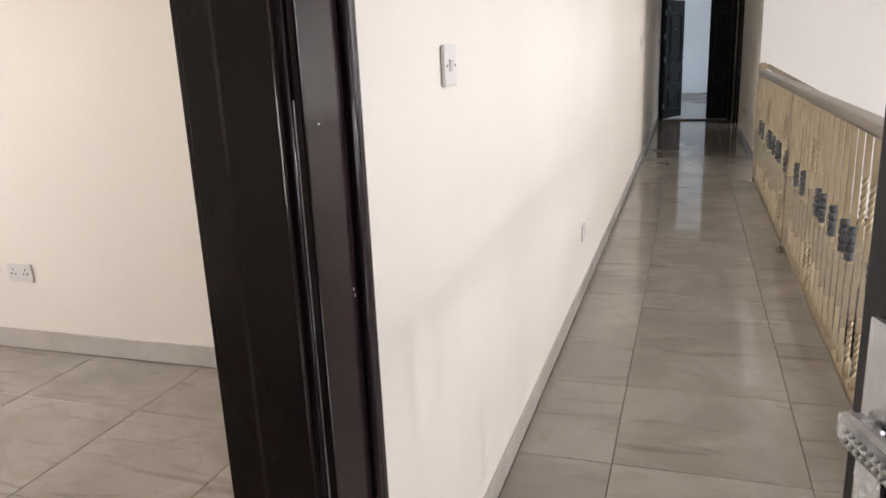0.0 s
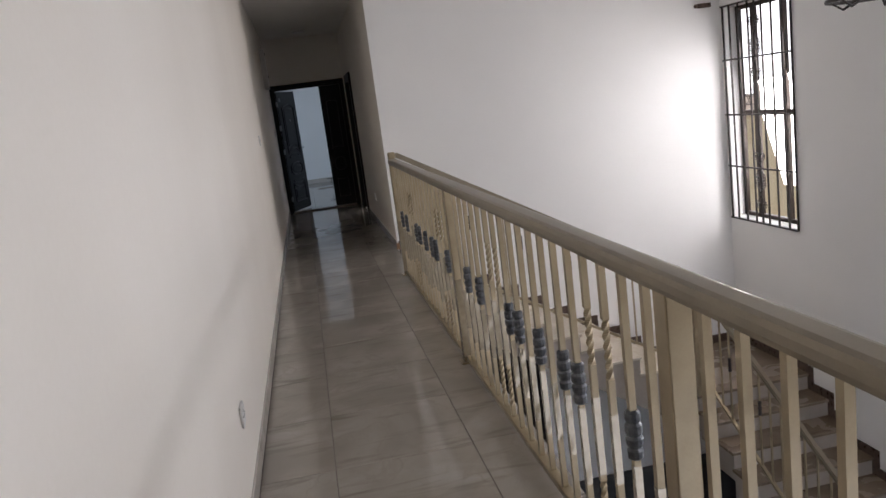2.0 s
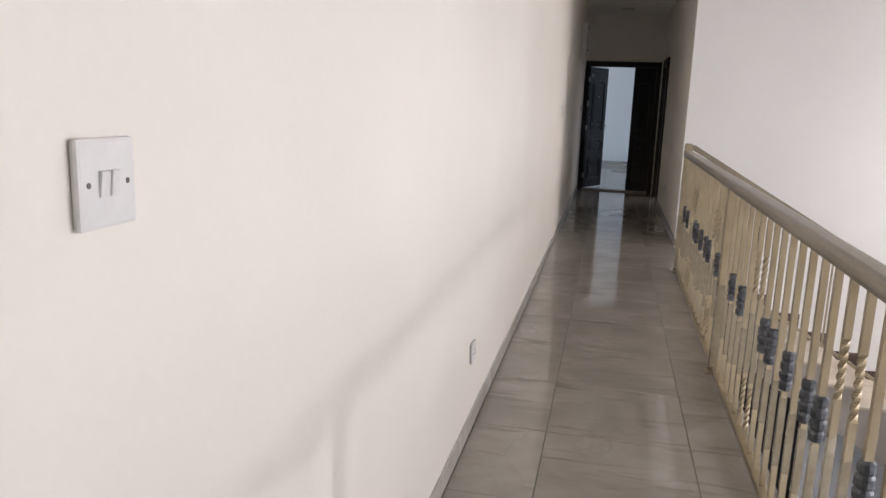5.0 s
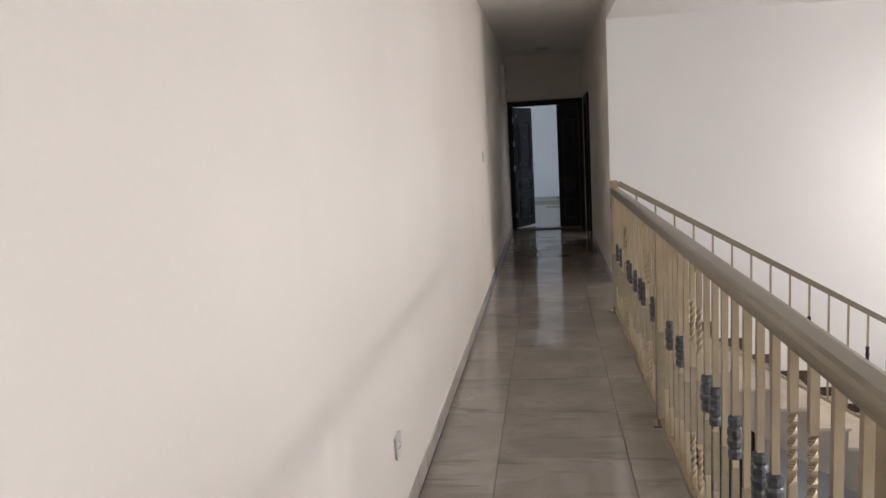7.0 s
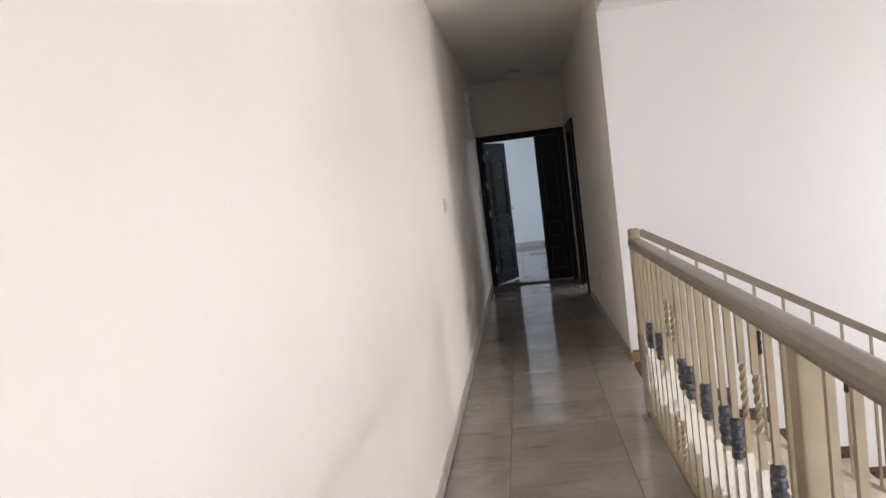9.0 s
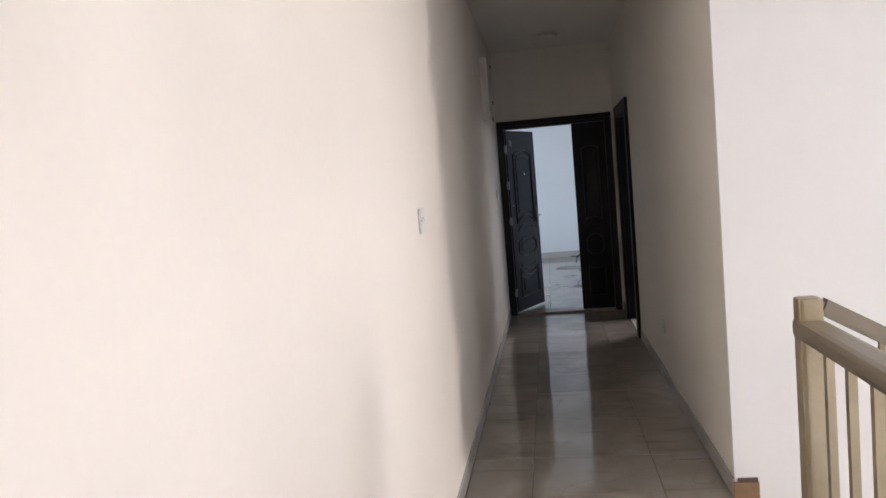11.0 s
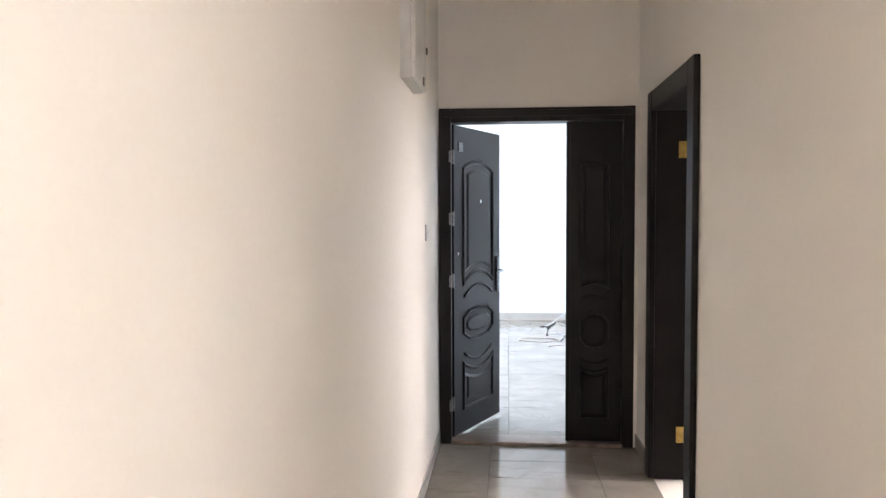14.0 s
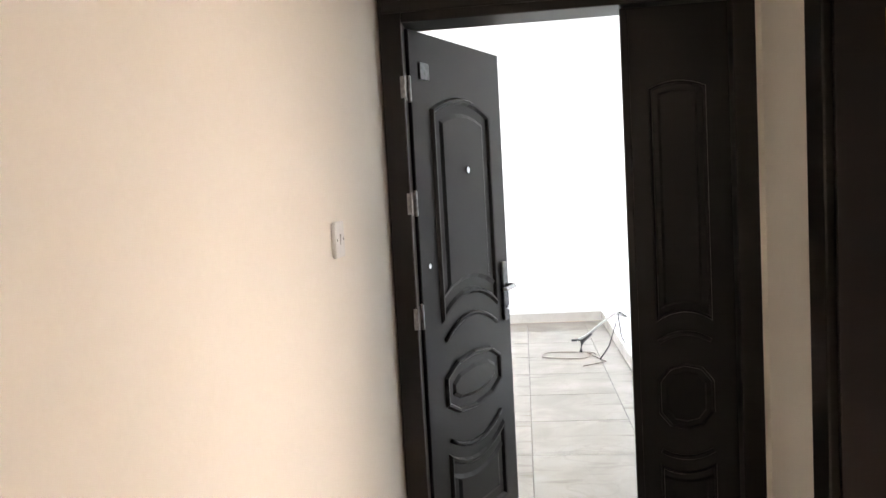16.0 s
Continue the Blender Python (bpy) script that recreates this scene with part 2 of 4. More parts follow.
def tube(bm, points, radius, sides=8, closed=False):
    """A round bar along a line of points."""
    pts = [Vector(p) for p in points]
    rings, n = [], len(pts)
    for i, p in enumerate(pts):
        a = pts[i - 1] if (i or closed) else p
        b = pts[(i + 1) % n] if (i < n - 1 or closed) else p
        d = (b - a).normalized()
        u = d.cross(Vector((0, 0, 1)) if abs(d.z) < 0.9 else Vector((1, 0, 0))).normalized()
        v = d.cross(u)
        rings.append([bm.verts.new(p + radius * (math.cos(2 * math.pi * k / sides) * u + math.sin(2 * math.pi * k / sides) * v))
                      for k in range(sides)])
    for a, b in list(zip(rings, rings[1:])) + ([(rings[-1], rings[0])] if closed else []):
        for k in range(sides):
            bm.faces.new((a[k], a[(k + 1) % sides], b[(k + 1) % sides], b[k]))
    if not closed:
        bm.faces.new(rings[0][::-1])
        bm.faces.new(rings[-1])
    bmesh.ops.recalc_face_normals(bm, faces=bm.faces)
    return bm


def beam(bm, p, q, width, height):
    """A rectangular bar from p to q, upright in its section."""
    p, q = Vector(p), Vector(q)
    d = (q - p).normalized()
    s = d.cross(Vector((0, 0, 1))).normalized() * width / 2
    u = s.cross(d).normalized() * height / 2
    ends = [[bm.verts.new(c + a * s + b * u) for a, b in ((-1, -1), (1, -1), (1, 1), (-1, 1))] for c in (p, q)]
    for k in range(4):
        bm.faces.new((ends[0][k], ends[0][(k + 1) % 4], ends[1][(k + 1) % 4], ends[1][k]))
    bm.faces.new(ends[0][::-1])
    bm.faces.new(ends[1])
    bmesh.ops.recalc_face_normals(bm, faces=bm.faces)
    return bm


def inset_loop(pts, d):
    """The loop of points moved inwards by d (counter-clockwise outline)."""
    out, n = [], len(pts)
    for i in range(n):
        a, b, c = Vector(pts[i - 1]), Vector(pts[i]), Vector(pts[(i + 1) % n])
        e, f = (b - a).normalized(), (c - b).normalized()
        m = (Vector((-e.y, e.x)) + Vector((-f.y, f.x)))
        m = m.normalized() if m.length > 1e-6 else Vector((-e.y, e.x))
        k = max(m.dot(Vector((-e.y, e.x))), 0.45)
        out.append(b + m * d / k)
    return out


def raised_panel(pts, face, out, ridge=0.012, width=0.026):
    """Pressed moulding on a door face: a rounded ridge round a raised field. The door lies in x and z; out is -1 or 1 along y."""
    bm = bmesh.new()
    steps = [(0, 0), (width * 0.3, ridge), (width * 0.65, ridge * 0.9), (width, -0.001), (width * 2.2, -0.001), (width * 2.9, ridge * 0.6)]
    rings = [[bm.verts.new((p.x, face + out * h, p.y)) for p in inset_loop(pts, d)] for d, h in steps]
    n = len(pts)
    for a, b in zip(rings, rings[1:]):
        for k in range(n):
            bm.faces.new((a[k], a[(k + 1) % n], b[(k + 1) % n], b[k]))
    bm.faces.new(rings[-1])
    bmesh.ops.recalc_face_normals(bm, faces=bm.faces)
    return bm


def arch_panel(x0, x1, z0, z1, rise, sag=0.0, n=8):
    """Outline with an arched top (rise) and a curved foot (sag), counter-clockwise."""
    w, c = (x1 - x0) / 2, (x0 + x1) / 2
    foot = [(c + w * (2 * k / n - 1), z0 + sag * (1 - (2 * k / n - 1) ** 2)) for k in range(n + 1)]
    top = [(c - w * (2 * k / n - 1), z1 + rise * (1 - (2 * k / n - 1) ** 2)) for k in range(n + 1)]
    return [Vector(p) for p in foot + top]


def tile_mesh(w, d, name):
    """One floor tile with eased top edges, its top at z = 0."""
    bm = bmesh.new()
    e = 0.0016
    low = [bm.verts.new((x, y, -0.012)) for x, y in ((0, 0), (w, 0), (w, d), (0, d))]
    mid = [bm.verts.new((x, y, -e)) for x, y in ((0, 0), (w, 0), (w, d), (0, d))]
    top = [bm.verts.new((x, y, 0)) for x, y in ((e, e), (w - e, e), (w - e, d - e), (e, d - e))]
    for a, b in ((low, mid), (mid, top)):
        for k in range(4):
            bm.faces.new((a[k], a[(k + 1) % 4], b[(k + 1) % 4], b[k]))
    bm.faces.new(top)
    me = bpy.data.meshes.new(name)
    bm.to_mesh(me)
    bm.free()
    me.materials.append(TILE)
    return me


TILE_MESHES = {}


def tiled(floor, x_lines, y_lines, z=0.0, gap=0.003):
    for x0, x1 in zip(x_lines, x_lines[1:]):
        for y0, y1 in zip(y_lines, y_lines[1:]):
            w, d = round(x1 - x0 - gap, 4), round(y1 - y0 - gap, 4)
            if (w, d) not in TILE_MESHES:
                TILE_MESHES[w, d] = tile_mesh(w, d, "floor_tile")
            ob = new("floor_tile", TILE_MESHES[w, d])
            ob.location = (x0 + gap / 2, y0 + gap / 2, z + 0.0006 * math.sin(37.1 * x0 + 91.7 * y0))
            ob.parent = floor


def lines(start, end, origin, step):
    """Joint lines between start and end on a grid through origin."""
    k = math.ceil((start - origin) / step + 0.05)
    out = [start]
    while origin + k * step < end - 0.03:
        out.append(origin + k * step)
        k += 1
    return out + [end]


# ---- the shell ----
W, WR, CORNER, TOP = 1.236, 1.386, -4.78, 2.85
VOID_TOP, LOW = 2.62, -3.17
wall("wall_left", [(-0.2, -14.0, -0.2, 0, -13.6, TOP), (-0.2, -13.6, 2.06, 0, -12.735, TOP), (-0.2, -12.735, -0.2, 0, 0.2, TOP)],
     PAINT, "cream painted plaster wall along the corridor")
wall("wall_right", [(W, -4.76, -0.2, WR, -1.37, TOP), (W, -1.37, 2.03, WR, -0.54, TOP), (W, -0.54, -0.2, WR, 0.0, TOP),
                    (W, -1.37, -0.2, WR, -0.54, -0.003)],
     PAINT, "cream painted plaster wall of the narrow corridor")
wall("wall_end", [(0, 0, 2.10, 1.2, 0.2, TOP), (1.2, 0, -0.2, 1.5, 0.2, TOP), (-3.2, 0, 0, -0.2, 0.2, TOP)],
     PAINT, "cream painted wall above the double door")
wall("wall_stairwell", [(W, CORNER, LOW, 5.2, -4.76, TOP), (WR, -4.76, LOW, 5.2, -4.6, TOP), (W, -4.76, LOW, WR, -4.6, -0.2)],
     WHITE, "white painted wall at the back of the stairwell")
wall("wall_east", [(5.2, -14.0, LOW, 5.4, -13.3, VOID_TOP), (5.2, -13.3, LOW, 5.4, -11.6, -0.9), (5.2, -11.6, LOW, 5.4, -9.6, -2.4), (5.2, -9.6, LOW, 5.4, -8.2, -0.9),
                   (5.2, -13.3, -0.9, 5.4, -8.2, 0.9), (5.2, -13.3, 2.4, 5.4, -8.2, VOID_TOP), (5.2, -11.2, 0.9, 5.4, -10.85, 2.4), (5.2, -10.85, 0.9, 5.4, -10.55, 1.66),
                   (5.2, -10.85, 2.10, 5.4, -10.55, 2.4), (5.2, -10.55, 0.9, 5.4, -10.2, 2.4), (5.2, -8.2, LOW, 5.4, -6.02, VOID_TOP), (5.2, -6.02, LOW, 5.4, -4.86, -0.23), (5.2, -6.02, 2.12, 5.4, -4.86, VOID_TOP),
                   (5.2, -4.86, LOW, 5.4, -4.6, VOID_TOP)],
     WHITE, "white painted stairwell wall with a barred window")
wall("wall_south", [(0, -14.0, 2.06, 1.02, -13.8, TOP), (0, -14.0, -0.2, 0.08, -13.8, 2.06), (1.02, -14.0, LOW, 2.2, -13.8, TOP),
                    (2.2, -14.0, LOW, 3.8, -13.8, -2.6), (2.2, -14.0, -0.4, 2.9, -13.8, VOID_TOP), (2.9, -14.0, -0.4, 3.8, -13.8, 0.6), (3.8, -14.0, LOW, 4.9, -13.8, 0.6), (2.9, -14.0, 2.3, 4.9, -13.8, VOID_TOP), (4.9, -14.0, LOW, 5.2, -13.8, VOID_TOP)],
     PAINT, "cream painted wall behind the landing")
wall("wall_lower_west", [(-0.2, -14.0, LOW, 0, 0.2, -0.2)], WHITE, "white wall of the lower hall")
wall("wall_lower_north", [(0, -4.78, LOW, W, -4.6, -0.2)], WHITE, "white wall of the lower hall")
wall("wall_end_room", [(1.25, 0.2, 0, 1.5, 5.65, TOP), (-3.2, 5.65, 0, 1.5, 5.85, TOP), (-3.2, 0.2, 0, -3.0, 2.0, TOP),
                       (-3.2, 2.0, 0, -3.0, 4.4, 0.7), (-3.2, 2.0, 2.3, -3.0, 4.4, TOP), (-3.2, 4.4, 0, -3.0, 5.65, TOP)],
     WHITE, "white painted walls of the bright end room")
wall("wall_right_room", [(3.6, -4.6, 0, 3.8, -1.3, TOP), (3.6, -1.3, 0, 3.8, 2.5, 0.8), (3.6, -1.3, 2.2, 3.8, 2.5, TOP),
                         (3.6, 2.5, 0, 3.8, 3.6, TOP), (1.5, 3.4, 0, 3.6, 3.6, TOP)],
     PAINT, "cream painted walls of the side room")
wall("wall_left_room", [(-4.2, -11.1, 0, -0.2, -10.9, TOP), (-4.2, -15.2, 0, -0.2, -15.0, TOP), (-4.2, -15.0, 0, -4.0, -13.8, TOP),
                        (-4.2, -13.8, 0, -4.0, -12.0, 0.8), (-4.2, -13.8, 2.2, -4.0, -12.0, TOP), (-4.2, -12.0, 0, -4.0, -11.1, TOP),
                        (-0.2, -15.2, -0.2, 0, -14.0, TOP)],
     PAINT, "cream painted walls of the front room")
wall("wall_start_room", [(0, -17.2, -0.2, 2.2, -17.0, TOP), (2.0, -17.0, -0.2, 2.2, -14.0, TOP), (-0.2, -17.2, -0.2, 0, -15.2, TOP)],
     PAINT, "cream painted walls of the room behind the landing")

tagged(finish("ceiling", boxed(-0.2, -17.2, TOP, W, 0.2, 3.0), CEILING), "plain cream painted corridor ceiling", "ceiling", kind="structure")
tagged(finish("ceiling_stairwell", boxed(W, -14.0, VOID_TOP, 5.4, CORNER, 3.0), WHITE), "white painted ceiling over the stairwell", "ceiling", kind="structure")
tagged(finish("ceiling_end_room", boxed(-3.2, 0.2, TOP, 1.5, 5.85, 3.0), WHITE), "white ceiling of the end room", "ceiling", kind="structure")
tagged(finish("ceiling_right_room", boxed(W, -4.6, TOP, 3.8, 3.6, 3.0), CEILING), "cream ceiling of the side room", "ceiling", kind="structure")
tagged(finish("ceiling_left_room", boxed(-4.2, -15.2, TOP, -0.2, -10.9, 3.0), CEILING), "cream ceiling of the front room", "ceiling", kind="structure")
tagged(finish("ceiling_start_room", boxed(W, -17.2, TOP, 2.2, -14.0, 3.0), CEILING), "cream ceiling of the back room", "ceiling", kind="structure")

floor = tagged(finish("floor", boxed(0, -14.0, -0.2, W, 0.0, -0.003), GROUT), "polished beige marble-look corridor floor tiles", "floor", kind="structure")
floor_end = tagged(finish("floor_end_room", boxed(-3.0, 0.0, -0.2, 1.25, 5.65, -0.003), GROUT), "polished pale floor tiles of the end room", "floor", kind="structure")
floor_right = tagged(finish("floor_right_room", boxed(WR, -4.6, -0.2, 3.6, 3.4, -0.003), GROUT), "polished floor tiles of the side room", "floor", kind="structure")
floor_left = tagged(finish("floor_left_room", boxed(-4.0, -15.0, -0.2, -0.2, -11.1, -0.003), GROUT), "polished beige floor tiles of the front room", "floor", kind="structure")
tagged(finish("floor_start_room", boxed(0, -17.0, -0.2, 2.0, -14.0, 0.0), TILE), "polished tile floor of the back room", "floor", kind="structure")
tagged(finish("floor_lower", boxed(0, -13.8, LOW - 0.2, 5.2, -4.78, LOW), LOWFLOOR), "dark grey tile floor of the lower hall", "floor", kind="structure")
tagged(finish("ground", boxed(-400, -400, LOW - 0.6, 400, 400, LOW - 0.3), EARTH), "bare earth ground outside the house", "ground", kind="structure")


def skirting(name, boxes, label="pale marble-look tile skirting along the wall", material=SKIRT):
    bm = bmesh.new()
    for b in boxes:
        box(bm, *b, bevel=0.002)
    return tagged(finish(name, bm, material), label, "baseboard", kind="structure")


skirting("baseboard", [(0, -12.64, 0.001, 0.010, -0.0, 0.085)])
skirting("baseboard_right", [(W - 0.010, -4.78, 0.001, W, -1.475, 0.085), (W - 0.010, -0.43, 0.001, W, 0, 0.085)])
skirting("baseboard_left_room", [(-4.0, -11.112, 0.001, -0.2, -11.1, 0.10)])
skirting("baseboard_end_room", [(-3.0, 5.638, 0.001, 1.25, 5.65, 0.10), (1.238, 0.2, 0.001, 1.25, 5.638, 0.10)])
TERRA = surface("terracotta_stone", (0.22, 0.125, 0.06), (0.32, 0.19, 0.10), 15, 0.35, 0.1)
skirting("baseboard_corner", [(W - 0.01, CORNER - 0.018, 0.001, W + 0.10, CORNER, 0.072)], "orange-brown stone skirting at the wall corner", TERRA)


# ---- doors ----
# Door opening into the front room: moulded casing, deep lining with a stop.
door_1 = thing("door_1", (0, -13.15, 0), "dark varnished wooden door lining with moulded casing", "door frame", kind="structure")


def under(ob, parent):
    ob.parent = parent
    ob.matrix_parent_inverse = parent.matrix_world.inverted()
    return ob


def piece(name, bm, material, parent, label="", smooth=False):
    """A part whose mesh is given in world places."""
    bpy.context.view_layer.update()
    ob = finish(name, bm, material, None, label, smooth)
    return under(ob, parent)


for y0, y1, s in ((-12.82, -12.645, 1), (-13.695, -13.52, -1)):
    piece("casing", boxed(0.001, y0, 0.001, 0.018, y1, 2.18, bevel=0.004), CASING, door_1)
    yo, yi = (y1, y0) if s > 0 else (y0, y1)
    piece("casing_moulding", boxed(0.016, min(yo, yo - s * 0.032), 0.001, 0.032, max(yo, yo - s * 0.032), 2.18, bevel=0.010), CASING, door_1)
    yj = -12.824 if s > 0 else -13.516
    piece("lining", boxed(-0.12, min(yj, yj + s * 0.085), 0.001, 0.000, max(yj, yj + s * 0.085), 2.05, bevel=0.010), CASING, door_1)
    piece("rebate", boxed(-0.205, min(yj + s * 0.045, yj + s * 0.085), 0.001, -0.12, max(yj + s * 0.045, yj + s * 0.085), 2.05, bevel=0.003), CASING, door_1)
    piece("inner_casing", boxed(-0.225, min(yj + s * 0.06, yj + s * 0.17), 0.001, -0.201, max(yj + s * 0.06, yj + s * 0.17), 2.14, bevel=0.005), CASING, door_1)
    bm = lathe(bmesh.new(), [(0.013, 0.002), (0.013, 2.05)], 14, (-0.010, yj + s * 0.012 - s * 0.009, 0))
    piece("lining_bead", bm, CASING, door_1, "rounded varnished bead", smooth=True)
    bm = lathe(bmesh.new(), [(0.011, 0.002), (0.011, 2.17)], 14, (0.022, yo - s * 0.034, 0))
    piece("casing_bead", bm, CASING, door_1, "rounded varnished bead", smooth=True)
piece("filler_line", boxed(0.001, -12.8222, 0.02, 0.0045, -12.8202, 1.30), PLASTIC, door_1, "pale filler in the joint")
for y, z, w, h in ((-12.781, 1.262, 0.005, 0.002), (-12.706, 0.985, 0.002, 0.004), (-12.703, 0.972, 0.0015, 0.006)):
    piece("paint_chip", boxed(0.0175, y, z, 0.0187, y + w, z + h), PLASTIC, door_1, "bare chip in the varnish")
piece("head_casing", boxed(0.001, -13.52, 2.05, 0.03, -12.82, 2.18, bevel=0.006), CASING, door_1)
piece("head_lining", boxed(-0.205, -13.51, 2.035, -0.002, -12.83, 2.058, bevel=0.003), CASING, door_1)


def lever(parent, x, z, face, out, reach, material=CHROME, plate_h=0.25):
    """Handle on a door face in the x-z plane: long plate, neck and lever reaching along x."""
    a = part("handle_plate", boxed(x - 0.02, min(face, face + out * 0.012), z - plate_h * 0.6, x + 0.02, max(face, face + out * 0.012), z + plate_h * 0.4, bevel=0.004),
             PEWTER, parent, "brushed dark metal handle plate")
    bm = bmesh.new()
    tube(bm, [(x, face + out * 0.008, z), (x, face + out * 0.05, z), (x + reach * 0.15, face + out * 0.06, z),
              (x + reach, face + out * 0.055, z - 0.004)], 0.009, 8)
    part("lever", bm, material, a, "brushed metal lever", smooth=True)
    key = bmesh.new()
    lathe(key, [(0.009, 0), (0.009, 0.006), (0.005, 0.008)], 10, (x, face + out * 0.012 if out > 0 else face - 0.020, z - plate_h * 0.38), "y")
    part("keyhole", key, CHROME, a)
    return a


def leaf_panels(x0, x1, face, out, parent, material):
    """Pressed panels: an arched tall field, a pointed oval with curved bands, a lower field with a curved head."""
    m = 0.12 if x1 - x0 > 0.5 else 0.075
    a, b = x0 + m, x1 - m
    c, w = (a + b) / 2, (b - a) / 2
    rim = 0.026 if w > 0.15 else 0.013
    part("upper_panel", raised_panel(arch_panel(a, b, 0.985, 1.765, 0.24 * w, 0.36 * w), face, out, width=rim), material, parent)
    part("lower_panel", raised_panel(arch_panel(a, b, 0.17, 0.50, -0.3 * w, 0.0), face, out, width=rim), material, parent)
    part("oval_panel", raised_panel([Vector(p) for p in ((a, 0.675), (a + w * 0.4, 0.628), (c, 0.615), (b - w * 0.4, 0.628), (b, 0.675), (b, 0.785),
                                                         (b - w * 0.4, 0.832), (c, 0.845), (a + w * 0.4, 0.832), (a, 0.785))],
                                    face, out, 0.012, rim * 0.9), material, parent)
    n = 10
    for zc, sag in ((0.92, 0.3 * w), (0.545, -0.27 * w)):
        bm = bmesh.new()
        pts = [(c + w * 0.92 * (2 * k / n - 1), face + out * 0.002, zc + sag * (1 - (2 * k / n - 1) ** 2)) for k in range(n + 1)]
        tube(bm, pts, 0.009, 6)
        part("curved_rib", bm, material, parent, smooth=True)


# Double door at the corridor's end: one leaf open, one shut.
door_2 = thing("door_2", (0.6, 0, 0), "dark brown steel double door with one leaf open", "double door", kind="structure")
piece("frame_left", boxed(0.004, -0.022, 0.001, 0.080, 0.14, 2.118, bevel=0.005), DARKWOOD, door_2)
piece("frame_right", boxed(1.142, -0.022, 0.001, 1.212, 0.14, 2.118, bevel=0.005), DARKWOOD, door_2)
piece("frame_head", boxed(0.080, -0.020, 2.032, 1.142, 0.14, 2.117, bevel=0.005), DARKWOOD, door_2)
piece("head_moulding", boxed(0.02, -0.034, 2.062, 1.196, -0.019, 2.10, bevel=0.006), DARKWOOD, door_2)
piece("frame_stop", boxed(0.078, 0.095, 0.001, 0.094, 0.13, 2.034, bevel=0.003), DARKWOOD, door_2)
piece("threshold", boxed(0.078, -0.03, 0.001, 1.144, 0.14, 0.022, bevel=0.004), THRESH, door_2, "worn brown metal threshold")
for z in (1.82, 1.43, 1.035, 0.244):
    bm = bmesh.new()
    lathe(bm, [(0.007, z - 0.045), (0.009, z - 0.04), (0.009, z + 0.04), (0.007, z + 0.045)], 8, (0.088, 0.03, 0))
    box(bm, 0.068, -0.0255, z - 0.036, 0.084, -0.021, z + 0.036)
    box(bm, 0.0795, -0.018, z - 0.04, 0.083, 0.03, z + 0.04)
    piece("hinge", bm, NICKEL, door_2, "dull nickel butt hinge")
fixed = thing("door_leaf", (0.805, 0.03, 0), "dark brown narrow steel door leaf, shut", "door leaf")
part("leaf", boxed(0, 0, 0.024, 0.336, 0.055, 2.030, bevel=0.004), STEEL_DOOR, fixed)
leaf_panels(0, 0.336, 0, -1, fixed, STEEL_DOOR)
part("closing_strip", boxed(-0.008, -0.012, 0.024, 0.018, 0.0, 2.028, bevel=0.004), STEEL_DOOR, fixed)
swing = thing("door_leaf", (0.092, 0.045, 0, 0, 0, math.degrees(math.atan2(0.64, 0.285))), "dark brown steel door leaf with pressed panels, standing open", "door leaf")
part("leaf", boxed(0, 0, 0.024, 0.70, 0.05, 2.026, bevel=0.004), STEEL_DOOR, swing)
leaf_panels(0, 0.70, 0, -1, swing, STEEL_DOOR)
leaf_panels(0, 0.70, 0.05, 1, swing, STEEL_DOOR)
lever(swing, 0.648, 1.06, 0, -1, -0.12)
lever(swing, 0.648, 1.06, 0.05, 1, -0.12)
part("peephole", lathe(bmesh.new(), [(0.013, -0.006), (0.013, 0), (0.008, 0.002)], 12, (0.36, -0.010, 1.545), "y"), CHROME, swing, "small chrome peephole")
part("bolt_cap", lathe(bmesh.new(), [(0.010, -0.004), (0.010, 0)], 10, (0.055, -0.001, 1.205), "y"), CHROME, swing)
part("plate", boxed(0.06, -0.006, 1.86, 0.12, 0, 1.92, bevel=0.002), PEWTER, swing, "small metal plate")

# Side door in the right wall: casing, lining and open leaf.
door_3 = thing("door_3", (W, -0.95, 0), "dark varnished door frame of the side room", "door frame", kind="structure")
for y0, y1, yj, s in ((-1.472, -1.36, -1.37, -1), (-0.55, -0.437, -0.54, 1)):
    piece("casing", boxed(1.206, y0, 0.001, 1.234, y1, 2.12, bevel=0.006), DARKWOOD, door_3)
    piece("lining", boxed(1.232, min(yj, yj - s * 0.022), 0.001, 1.396, max(yj, yj - s * 0.022), 2.03, bevel=0.003), DARKWOOD, door_3)
    piece("inner_casing", boxed(1.388, min(yj, yj + s * 0.1), 0.001, 1.412, max(yj, yj + s * 0.1), 2.10, bevel=0.005), DARKWOOD, door_3)
piece("head_casing", boxed(1.207, -1.36, 2.01, 1.233, -0.55, 2.119, bevel=0.006), DARKWOOD, door_3)
piece("head_lining", boxed(1.234, -1.348, 2.01, 1.396, -0.562, 2.032, bevel=0.003), DARKWOOD, door_3)
side_leaf = thing("door_leaf", (1.427, -0.568, 0, 0, 0, 52), "red-brown wooden panel door leaf, standing wide open", "door leaf")
part("leaf", boxed(0, -0.02, 0.012, 0.78, 0.02, 2.005, bevel=0.003), REDWOOD, side_leaf)
part("upper_panel", raised_panel(arch_panel(0.10, 0.67, 0.875, 1.92, 0.006), -0.02, -1, 0.010, 0.03), REDWOOD, side_leaf)
part("lower_panel", raised_panel(arch_panel(0.10, 0.67, 0.16, 0.80, 0.0), -0.02, -1, 0.010, 0.03), REDWOOD, side_leaf)
lever(side_leaf, 0.72, 1.02, -0.02, -1, -0.11)
